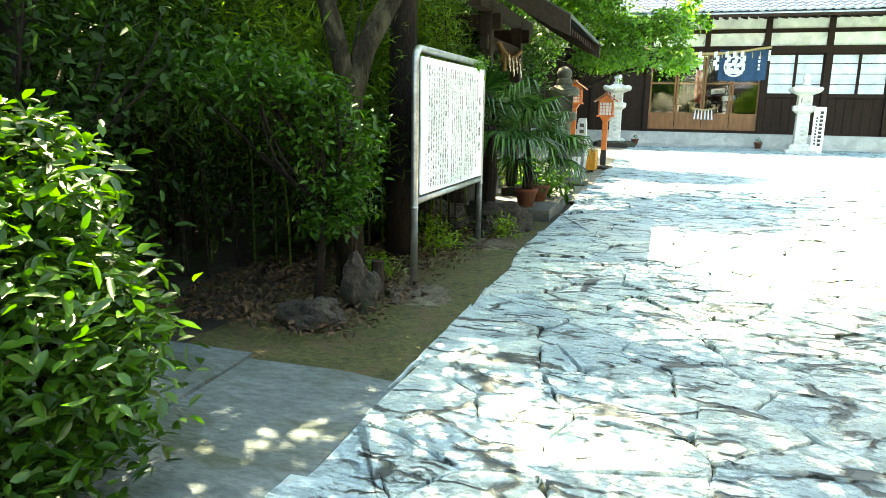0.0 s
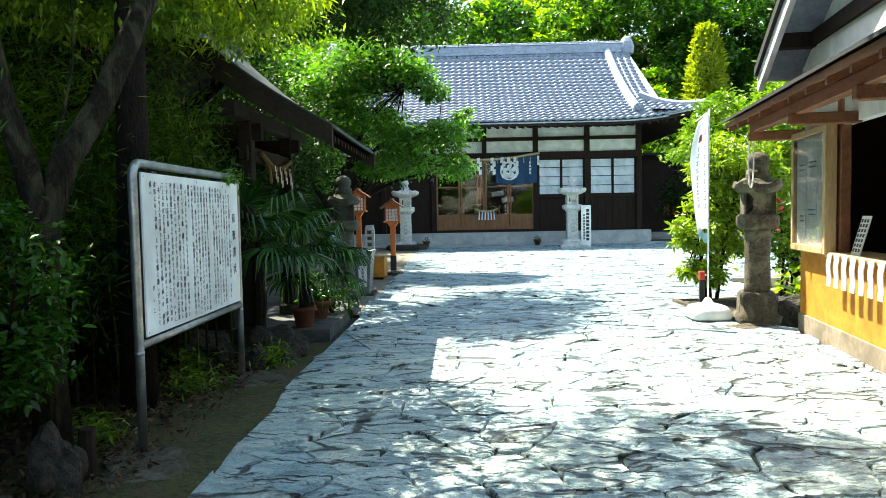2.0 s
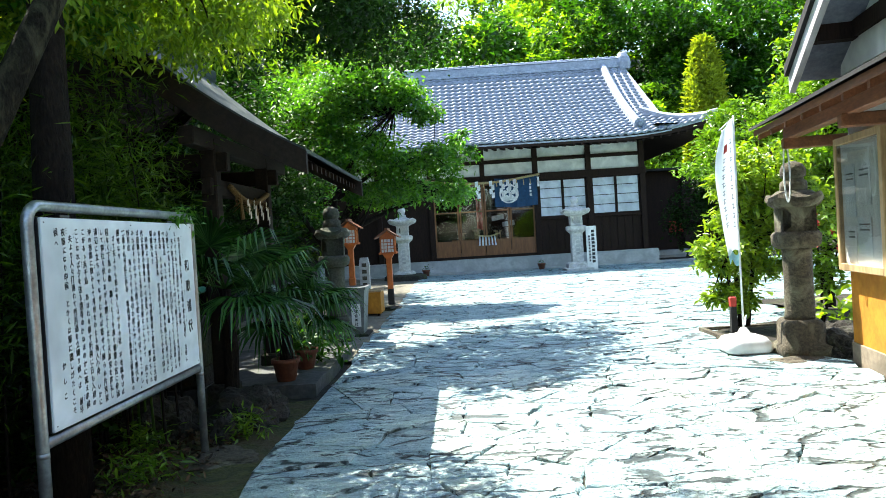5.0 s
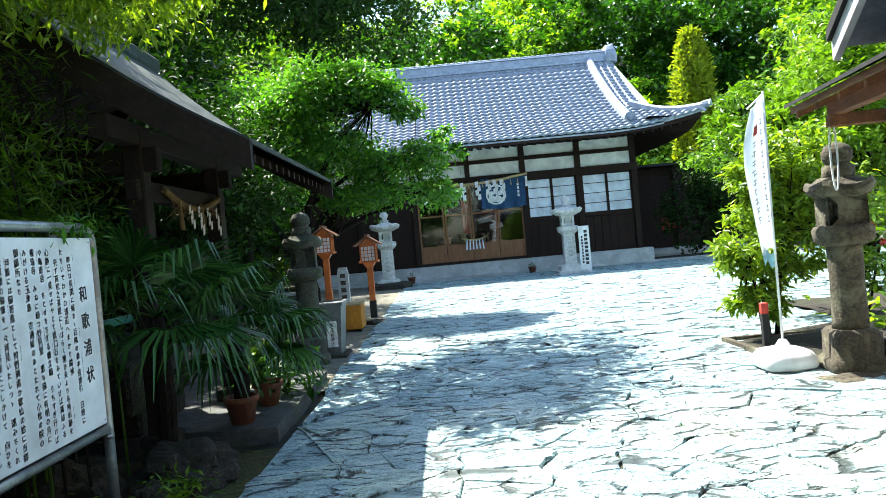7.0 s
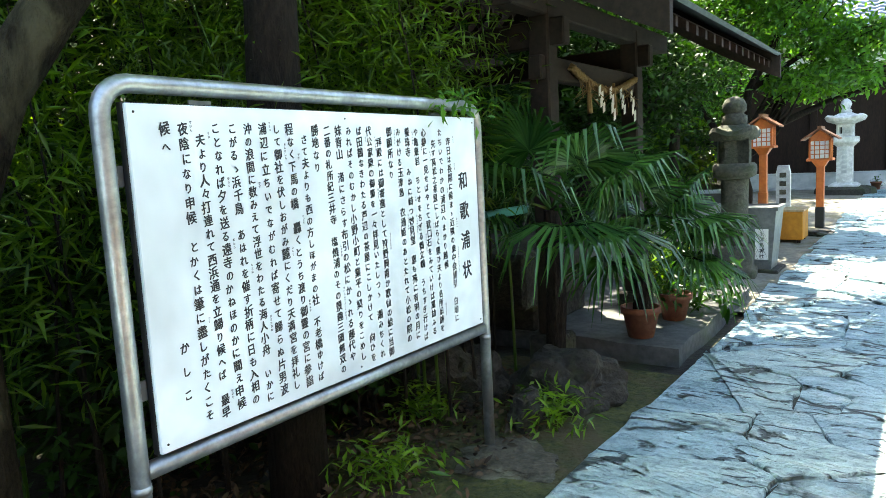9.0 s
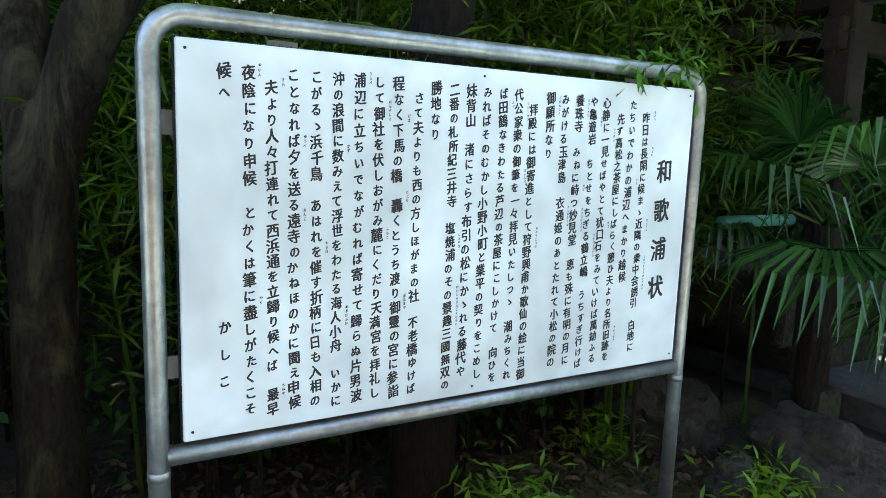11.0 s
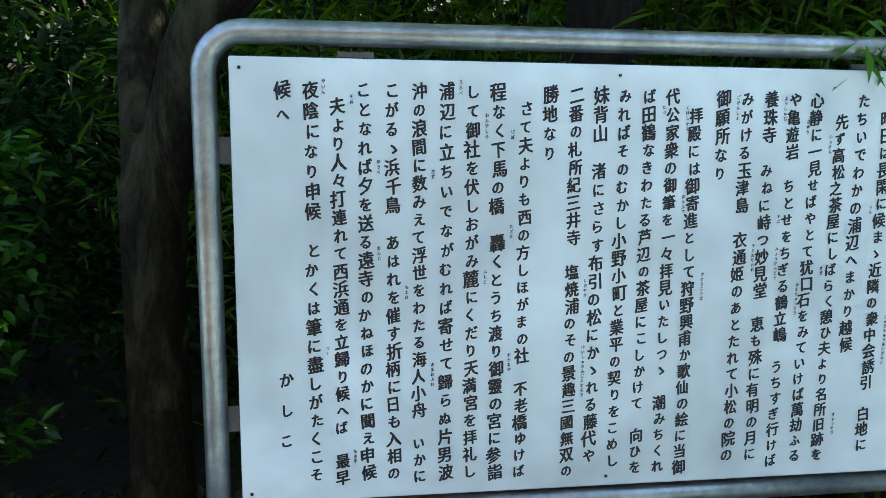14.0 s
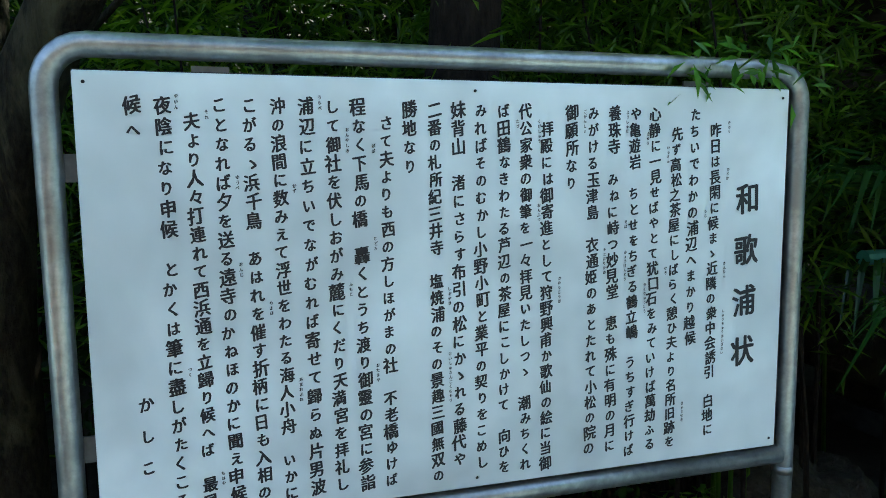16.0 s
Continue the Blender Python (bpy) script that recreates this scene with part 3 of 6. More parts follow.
for s in (1, -1):
    bm = bmesh.new()
    lathe(bm, [(0.30, 8.10), (0.33, 8.35), (0.28, 8.60), (0.16, 8.78), (0.05, 8.84)], 12, s * 6.42, RIDGE_Y, 0.6)
    tube(bm, [(s * 6.3, RIDGE_Y, 8.7), (s * 6.62, RIDGE_Y, 8.78)], [0.12, 0.12], 10)
    part("ridge_end", bm, TILE, ROOF, "tile ornament on the ridge end")
    line = [roof_at(s * 5.55, v) + Vector((0, 0, 0.10)) for v in np.linspace(0.985, 0.10, 14)]
    bm = bmesh.new()
    loft(bm, [[p + Vector((dx, 0, dz)) for dx, dz in ((-0.17, -0.1), (-0.14, 0.12), (-0.07, 0.21), (0.07, 0.21), (0.14, 0.12), (0.17, -0.1))] for p in line])
    part("descending_ridge", bm, TILE, ROOF, "tile ridge running down the slope")
    e = line[-1]
    bm = bmesh.new()
    tube(bm, [e + Vector((0, 0.02, 0.08)), e + Vector((0, -0.16, 0.04))], [0.19, 0.20], 12)
    tube(bm, [e + Vector((0, -0.16, 0.04)), e + Vector((0, -0.22, 0.03))], [0.13, 0.08], 12)
    part("ridge_end", bm, TILE, ROOF, "round tile ornament at the foot of the ridge")
    a, b = roof_at(s * 6.0, 0.34) + Vector((0, 0, 0.1)), Vector((s * 7.9, EAVE_Y - 0.02, roof_z(0, 7.85) + 0.06))
    line = [a.lerp(b, t) - Vector((0, 0, 0.20 * math.sin(math.pi * t))) for t in np.linspace(0, 1, 9)]
    bm = bmesh.new()
    loft(bm, [[p + Vector((dy * 0.5, dy, dz)) for dy, dz in ((-0.13, -0.12), (-0.11, 0.10), (0, 0.19), (0.11, 0.10), (0.13, -0.12))] for p in line])
    tube(bm, [b + Vector((-s * 0.08, 0.05, 0.08)), b + Vector((s * 0.16, -0.1, 0.12))], [0.13, 0.12], 10)
    part("hip_ridge", bm, TILE, ROOF, "curved hip ridge with a round end tile")
    for k in range(6):
        x = s * (5.78 + k * 0.14)
        pts = [roof_at(x, v) + Vector((0, 0, 0.03)) for v in np.linspace(1.0 if abs(x) < 6.4 else 0.9, 0.33, 9)]
        if k % 2:
            part("verge_tile", tube(bmesh.new(), pts, 0.055, 7), TILE, ROOF)

# things on the hall's front
bm = bmesh.new()
grid(bm, 20, 10, lambda u, v: (0.42 + 1.60 * u, -0.24 + 0.035 * math.sin(u * 21) * v, 3.46 - 1.06 * v - 0.05 * math.sin(u * 3.1)))
c = mesh_object("curtain", bm, NAVY)
c.matrix_world = pose(1.0, 29.5, 0.12)
tagged(c, "navy blue entrance curtain with a white round crest", "curtain")
c.modifiers.new("thickness", "SOLIDIFY").thickness = 0.008
bm = bmesh.new()
rings = [[(0.95 + r * math.cos(a), -0.29, 2.86 + r * math.sin(a)) for a in np.linspace(0, 2 * math.pi, 29)[:-1]] for r in (0.36, 0.30)]
loft(bm, rings, True, False)
for k in range(5):
    a = math.radians(90 + 72 * k)
    lathe_pts = [(0.95 + 0.16 * math.cos(a) + 0.085 * math.cos(t), -0.29, 2.86 + 0.16 * math.sin(a) + 0.085 * math.sin(t)) for t in np.linspace(0, 2 * math.pi, 13)[:-1]]
    bm.faces.new([bm.verts.new(p) for p in lathe_pts])
box(bm, 0.66, -0.292, 2.60, 1.24, -0.288, 2.74)
part("crest", bm, CLOTH, c, "white printed crest")
for k in range(4):
    part("printed_mark", boxes((1.72, -0.292, 3.12 - k * 0.13, 1.79, -0.288, 3.21 - k * 0.13)), CLOTH, c)


def zigzag(bm, x, y, z, w=0.10, h=0.42, along_y=False):
    """A folded paper streamer of four hanging leaves."""
    for k in range(4):
        o, zz = (0.32 * w if k % 2 else -0.32 * w) , z - k * h / 4
        d = [(x + o - w / 2, y - 0.006 * k, zz), (x + o + w / 2, y - 0.006 * k, zz + 0.02), (x + o + w / 2, y - 0.006 * k, zz - h / 3.4), (x + o - w / 2, y - 0.006 * k, zz - h / 3.4 - 0.02)]
        if along_y:
            d = [(y + 0.006 * k, p[0], p[2]) for p in d]
        n = Vector((0.003, 0, 0)) if along_y else Vector((0, -0.003, 0))
        loft(bm, [d, [tuple(Vector(p) + n) for p in d]])
    return bm


def rope(bm, pts, r, strands=3, turns=9):
    pts = [Vector(p) for p in pts]
    n = 60
    for s in range(strands):
        q = []
        for i in range(n + 1):
            t = i / n * (len(pts) - 1)
            k = min(int(t), len(pts) - 2)
            p = pts[k].lerp(pts[k + 1], t - k)
            d = (pts[k + 1] - pts[k]).normalized()
            e = d.cross(Vector((0, 0, 1))).normalized()
            a = 2 * math.pi * (s / strands + turns * i / n)
            q.append(p + r * 0.55 * (math.cos(a) * e + math.sin(a) * d.cross(e)))
        tube(bm, q, r * 0.6, 6)
    return bm


sr = thing("sacred_rope", (1.0, 29.5, 0.12), "twisted straw rope with white zigzag paper streamers over the entrance", "rope")
ROPE_LINE = [(-2.2 + 4.3 * t, -0.36, 3.52 - 0.22 * math.sin(math.pi * t)) for t in np.linspace(0, 1, 13)]
smooth(part("cord", rope(bmesh.new(), ROPE_LINE, 0.05, 3, 22), STRAW, sr))
for k, x in enumerate((-1.6, -0.95, -0.21, 0.32, 0.70, 0.95, 1.2)):
    part("streamer", zigzag(bmesh.new(), x, -0.42, 3.36, 0.115, 0.60), CLOTH, sr, "white folded paper streamer")
for k in range(16):
    x = -2.0 + k * 0.25
    part("straw_tassel", tube(bmesh.new(), [(x, -0.36, 3.36), (x + 0.01, -0.37, 3.15)], [0.012, 0.02], 5), STRAW, sr)
part("end_streamer", boxes((2.02, -0.33, 3.06, 2.10, -0.325, 3.42)), CLOTH, sr)

sr = thing("small_sacred_rope", (1.0, 29.5, 0.12), "small straw rope with white tassels across the doors", "rope")
smooth(part("cord", rope(bmesh.new(), [(-0.42 + 0.95 * t, -0.16, 1.42 - 0.10 * math.sin(math.pi * t)) for t in np.linspace(0, 1, 9)], 0.028, 3, 10), STRAW, sr))
for k in range(6):
    x = -0.22 + k * 0.11
    part("tassel", tube(bmesh.new(), [(x, -0.16, 1.33), (x + 0.012 * (k - 2.5), -0.17, 0.98)], [0.018, 0.034], 6), CLOTH, sr)

# inside the hall, behind the glass
t = thing("altar_table", (1.0, 30.9, 0.68), "low wooden altar table seen through the doors", "table")
part("tabletop", boxes((-1.3, -0.25, 0.62, 1.3, 0.25, 0.68), bevel=0.01), DOORWOOD, t)
for x in (-1.2, 1.14):
    for y in (-0.22, 0.16):
        part("leg", boxes((x, y, 0, x + 0.06, y + 0.06, 0.62)), DOORWOOD, t)
for x, h in ((-0.9, 0.35), (-0.3, 0.5), (0.55, 0.4)):
    p = mesh_object("offering_stand", lathe(bmesh.new(), [(0.10, 0), (0.11, h * 0.6), (0.17, h * 0.62), (0.17, h * 0.75)], 4, square=0.3), PALEWOOD)
    p.matrix_world = pose(1.0 + x, 30.9, 1.36)
    tagged(p, "pale wooden offering stand on the altar table", "stand")
p = mesh_object("red_hanging", grid(bmesh.new(), 8, 1, lambda u, v: (0.30 * u, 0.02 * math.sin(9 * u), 1.3 * v)), RED)
p.matrix_world = pose(0.75, 31.4, 1.7)
p.modifiers.new("thickness", "SOLIDIFY").thickness = 0.01
tagged(p, "red cloth hanging inside the hall", "cloth")
for x, z in ((1.55, 2.0), (1.95, 1.75)):
    p = thing("paper_lectern", (1.0 + x - 1.0, 30.4, 0.68), "white paper laid on a small dark stand", "stand")
    part("stand", boxes((-0.03, -0.03, 0, 0.03, 0.03, z - 0.68)), DARKWOOD, p)
    part("paper", loft(bmesh.new(), [[(-0.24, -0.1, z - 0.66), (0.24, -0.1, z - 0.60), (0.24, 0.15, z - 0.42), (-0.24, 0.15, z - 0.48)], [(-0.24, -0.1, z - 0.65), (0.24, -0.1, z - 0.59), (0.24, 0.15, z - 0.41), (-0.24, 0.15, z - 0.47)]]), CLOTH, p)


def flower_pot(place, label, s=1.0):
    t = thing("flower_pot", place, label, "pot")
    smooth(part("pot", lathe(bmesh.new(), [(0.10 * s, 0), (0.145 * s, 0.20 * s), (0.165 * s, 0.20 * s), (0.165 * s, 0.25 * s), (0.14 * s, 0.25 * s), (0.13 * s, 0.19 * s)], 18), TERRACOTTA, t))
    return t


for x in (-1.28, 2.93):
    t = flower_pot((x, 28.55, rise(28)), "small terracotta flower pot against the stone plinth", 0.9)
    rng = np.random.default_rng(int(x * 7) + 40)
    tagged(leaves("flowers", rng.normal(size=(60, 3)) * 0.07 + (0, 0, 0.25), 0.06, 0.04, L_GLOSSY, t, rng), kind="stuff")
# side annex in shade beside the hall, its roof coloured black for that shade
t = thing("side_annex", (10.4, 34.5, 0.1), "low dark timber annex in the shade beside the hall", "building")
part("wall", boxes((-3.3, 0, 0, 5.4, 0.12, 3.8)), DARKWOOD, t)
part("roof", loft(bmesh.new(), [[(-3.3, -0.5, 3.75), (5.8, -0.5, 3.75), (5.8, 2, 3.75), (-3.3, 2, 3.75)], [(-3.3, -0.5, 3.85), (5.8, -0.5, 3.85), (5.8, 2, 3.85), (-3.3, 2, 3.85)]]), BLACKPAINT, t)
for x in (-2.3, -0.4, 1.5, 3.2):
    part("post", boxes((x, -0.2, 0, x + 0.12, -0.08, 3.8)), DARKWOOD, t)
part("red_panel", boxes((-1.0, -0.04, 1.0, -0.2, 0.0, 1.5)), RED, t, "red painted panel")
part("step", boxes((-2.5, -1.4, -0.1, 3.4, -0.2, 0.25), (-2.2, -1.8, -0.1, 3.0, -1.4, 0.08), bevel=0.01), BASESTONE, t)


def stone_lantern(place, label, s=1.0, material=GRANITE, group="", fat=1.0, turn=0.0, cap=1.0, square=0.75):
    t = thing("stone_lantern", place, label, "lantern", group, turn=turn)
    q = math.pi / 4

    def ring(name, prof, seg=8, sq=0.0, tn=0.0):
        return part(name, lathe(bmesh.new(), [(r * s * fat, z * s) for r, z in prof], seg, square=sq, turn=tn), material, t)
    ring("base", [(0.46, 0), (0.46, 0.10), (0.36, 0.12), (0.35, 0.24), (0.26, 0.30)], 8, 1.0)
    ring("shaft", [(0.205, 0.28), (0.20, 0.70), (0.195, 1.28)], 16, square)
    ring("platform", [(0.20, 1.26), (0.31, 1.36), (0.325, 1.40), (0.325, 1.50), (0.27, 1.52)], 20, 0.8 if square else 0.0)
    fb = bmesh.new()
    for x in (-0.20, 0.13):
        for y in (-0.20, 0.13):
            box(fb, x * s * fat, y * s * fat, 1.50 * s, (x + 0.07) * s * fat, (y + 0.07) * s * fat, 1.86 * s, 0.008 * s)
    w = 0.19 * s * fat
    box(fb, -w, -w, 1.50 * s, w, w, 1.60 * s)
    box(fb, -w, -w, 1.78 * s, w, w, 1.86 * s)
    box(fb, -w * 0.4, -w * 0.4, 1.60 * s, w * 0.9, w * 0.9, 1.78 * s)
    part("fire_box", fb, material, t)
    rb = bmesh.new()
    n = 24
    rings = []
    for r, z, up in ((0.22, 1.85, 0), (0.44, 1.93, 0.05), (0.48, 1.99, 0.07), (0.45, 2.03, 0.07), (0.30, 2.06, 0.01), (0.16, 2.14, 0)):
        rings.append([((r * (1 + 0.22 * abs(math.sin(2 * a)) ** 3)) * s * cap * math.cos(a), (r * (1 + 0.22 * abs(math.sin(2 * a)) ** 3)) * s * cap * math.sin(a), (z + up * abs(math.sin(2 * a)) ** 3) * s) for a in np.linspace(0, 2 * math.pi, n + 1)[:-1]])
    part("cap", loft(rb, rings), material, t, "spreading cap with upturned corners")
    smooth(ring("finial", [(0.12, 2.13), (0.15, 2.20), (0.09, 2.25), (0.11, 2.29), (0.14, 2.37), (0.11, 2.45), (0.03, 2.52)], 12))
    for k in range(5):
        part("carved_mark", boxes((-0.06 * s * fat, -0.208 * s * fat, (0.55 + k * 0.13) * s, 0.06 * s * fat, -0.197 * s * fat, (0.63 + k * 0.13) * s)), BASESTONE, t)
    return t


stone_lantern((3.95, 26.8, 0.10), "tall pale granite lantern before the shrine hall", 1.0, group="granite lanterns")
stone_lantern((-1.92, 27.0, 0.12), "tall pale granite lantern half hidden by a maple", 1.0, group="granite lanterns")
part("plinth", loft(bmesh.new(), [[((0.75 + 0.1 * math.sin(5 * a)) * k * math.cos(a), (0.75 + 0.1 * math.sin(5 * a)) * k * math.sin(a), z) for a in np.linspace(0, 6.283, 15)[:-1]] for k, z in ((1, -0.1), (0.95, 0.14), (0.7, 0.2))]), ROCK, bpy.data.objects["stone_lantern.001"])
# standing notice beside the lantern
t = thing("notice_board", (4.38, 26.45, 0.1), "tall white notice board with black writing beside a lantern", "sign")
part("panel", boxes((-0.17, -0.02, 0.05, 0.17, 0.02, 1.48), bevel=0.006), WHITE, t)
for k in range(9):
    part("written_mark", boxes((0.0, -0.026, 1.26 - k * 0.125, 0.10, -0.021, 1.35 - k * 0.125)), INK, t)
    part("written_mark", boxes((-0.10, -0.026, 1.10 - k * 0.10, -0.05, -0.021, 1.17 - k * 0.10)), INK, t)
part("foot", boxes((-0.2, -0.08, 0, 0.2, 0.08, 0.06), bevel=0.01), GRANITE, t)

# ---- hand-washing pavilion ----
PAV = thing("washing_pavilion", (-3.2, 11.0, 0.14), "old timber washing pavilion with a gabled copper roof", "pavilion")
bm = boxes((-4.9, 10.45, -0.08, -1.52, 12.9, 0.10))
bmesh.ops.subdivide_edges(bm, edges=bm.edges[:], cuts=14, use_grid_fill=True)
for v in bm.verts:
    v.co += noise.noise_vector(v.co * 2.2) * 0.022 + noise.noise_vector(v.co * 7.0) * 0.008
setting("pavilion_floor", bm, DARKSTONE, "dark stone platform of the washing pavilion", "floor")
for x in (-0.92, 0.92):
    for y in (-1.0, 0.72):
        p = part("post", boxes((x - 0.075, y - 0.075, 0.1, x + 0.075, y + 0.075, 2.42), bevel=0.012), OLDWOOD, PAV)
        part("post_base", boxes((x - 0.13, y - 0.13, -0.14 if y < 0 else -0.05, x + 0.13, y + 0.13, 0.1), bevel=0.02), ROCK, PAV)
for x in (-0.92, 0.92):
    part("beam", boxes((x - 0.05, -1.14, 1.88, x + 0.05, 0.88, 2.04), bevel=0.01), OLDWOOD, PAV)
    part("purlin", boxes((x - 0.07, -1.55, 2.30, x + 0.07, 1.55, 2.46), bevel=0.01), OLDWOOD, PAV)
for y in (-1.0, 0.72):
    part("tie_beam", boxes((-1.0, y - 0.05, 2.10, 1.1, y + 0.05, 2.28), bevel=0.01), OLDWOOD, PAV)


def pav_z(x):
    d = 1.98 - abs(x)
    return 2.18 + 0.52 * d + 0.12 * d * d


bm = bmesh.new()
grid(bm, 16, 1, lambda u, v: (-1.98 + 3.96 * u, -1.62 + 3.3 * v, pav_z(-1.98 + 3.96 * u)))
rf = part("roof", bm, COPPER, PAV, "dull green copper sheet roof")
rf.modifiers.new("thickness", "SOLIDIFY").thickness = 0.03
bm = bmesh.new()
grid(bm, 16, 1, lambda u, v: (-1.92 + 3.84 * u, -1.56 + 3.18 * v, pav_z(-1.92 + 3.84 * u) - 0.10))
part("roof_boarding", bm, DARKWOOD, PAV)
for s in (-1, 1):
    for y0 in (-1.66, 1.60):
        bm = bmesh.new()
        loft(bm, [[(s * a, y0, pav_z(a) - 0.02), (s * a, y0 + 0.06, pav_z(a) - 0.02), (s * a, y0 + 0.06, pav_z(a) - 0.02 - d), (s * a, y0, pav_z(a) - 0.02 - d)] for a, d in ((0.0, 0.30), (0.25, 0.29), (0.5, 0.28), (0.75, 0.27), (1.0, 0.26), (1.25, 0.245), (1.5, 0.23), (1.75, 0.215), (1.98, 0.20))])
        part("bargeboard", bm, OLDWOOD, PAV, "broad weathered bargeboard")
    for k in range(15):
        y = -1.5 + k * 0.215
        bm = bmesh.new()
        loft(bm, [[(s * a, y + dy, pav_z(a) - 0.105 + dz) for dy, dz in ((0, 0), (0.05, 0), (0.05, -0.06), (0, -0.06))] for a in (0.7, 1.3, 1.9)])
        part("rafter", bm, DARKWOOD, PAV)
part("ridge", boxes((-0.10, -1.7, 3.60, 0.10, 1.75, 3.78), bevel=0.03), COPPER, PAV)
part("basin", boxes((-0.55, -0.54, -0.045, 0.55, 0.45, 0.18), (-0.6, -0.8, 0.18, 0.6, 0.5, 0.62), bevel=0.03), ROCK, PAV, "dark stone water basin")
sr = thing("pavilion_rope", (-2.28, 11.0, 2.0), "straw rope with paper streamers on the pavilion beam", "rope")
smooth(part("cord", rope(bmesh.new(), [(0.09, -0.75 + 1.3 * t, 0.12 - 0.13 * math.sin(math.pi * t)) for t in np.linspace(0, 1, 9)], 0.03, 3, 14), OLDSTRAW, sr))
for k, y in enumerate((-0.42, -0.2, 0.02, 0.26)):
    part("streamer", zigzag(bmesh.new(), y + 0.1, 0.13, 0.0, 0.045, 0.17 + 0.05 * (k % 2), True), PAPERSTRIP, sr)
rs = np.random.default_rng(33)
bm = bmesh.new()
for k in range(36):
    y = rs.uniform(-0.65, 0.5)
    l = rs.uniform(0.06, 0.17)
    tube(bm, [(0.10, y, 0.03), (0.11 + rs.normal() * 0.03, y + rs.normal() * 0.04, 0.03 - l * 0.5), (0.11 + rs.normal() * 0.05, y + rs.normal() * 0.08, 0.03 - l)], [0.004, 0.003, 0.002], 4)
part("straw_fringe", bm, OLDSTRAW, sr, "ragged straw fringe")
for k in range(2):
    part("straw_tassel", tube(bmesh.new(), [(0.11, -0.5 + k * 0.5, 0.05), (0.12, -0.5 + k * 0.5, -0.20)], [0.012, 0.022], 7), OLDSTRAW, sr)
part("pipe", tube(bmesh.new(), [(0.0, -1.75, -0.85), (0.0, -1.2, -0.85)], 0.03, 10), GREEN, thing("green_pipe", (-2.35, 11.0, 2.0), "short length of green plastic pipe", "pipe"))

# ---- the written board ----
SIGN = thing("sign_board", (-1.93, 7.59, 0.0), "white painted board with black brush writing in a steel pipe frame", "sign")
R = 0.0275
Y0, Y1, ZT, ZB = -0.948, 0.945, 1.756, 0.648


def bend(cy, cz, r, a0, a1):
    return [(0, cy + r * math.cos(radians(a)), cz + r * math.sin(radians(a))) for a in np.linspace(a0, a1, 7)]


smooth(part("frame_pipe", tube(bmesh.new(), [(0, Y0, -0.1), (0, Y0, 0.8), (0, Y0, 1.4)] + bend(Y0 + 0.09, ZT - 0.09, 0.09, 180, 90) + bend(Y1 - 0.09, ZT - 0.09, 0.09, 90, 0) + [(0, Y1, 1.4), (0, Y1, 0.8), (0, Y1, -0.1)], R, 18), STEEL, SIGN, "bent galvanised steel pipe frame"))
smooth(part("bottom_rail", tube(bmesh.new(), [(0, Y0 + R * 0.7, ZB), (0, Y1 - R * 0.7, ZB)], R, 16), STEEL, SIGN))
for y in (Y0, Y1):
    smooth(part("weld_collar", tube(bmesh.new(), [(0, y, ZB - 0.06), (0, y, ZB - 0.035)], R * 1.06, 16), STEEL, SIGN))
part("panel", boxes((0.013, -0.89, 0.688, 0.028, 0.888, 1.700), bevel=0.003), BOARD, SIGN, "white painted panel")
part("panel_edge", boxes((-0.012, -0.893, 0.684, 0.013, 0.891, 1.704), bevel=0.002), BLACKPAINT, SIGN)
for y in (-0.90, 0.87):
    for z in (0.88, 1.50):
        part("bracket", boxes((-0.018, y - 0.055, z - 0.03, -0.012, y + 0.06, z + 0.03)), ZINC, SIGN)
for y in (-0.62, 0.62):
    part("bracket", boxes((-0.018, y - 0.04, 1.60, -0.012, y + 0.04, 1.72)), ZINC, SIGN)
for y in (-0.868, -0.02, 0.866):
    for z in (0.713, 1.676):
        smooth(part("screw", lathe(bmesh.new(), [(0.004, 0), (0.0035, 0.0015), (0.001, 0.002)], 8), BLACKPAINT, SIGN)).matrix_local = pose(0.0285, y, z, 0, 90, 0)

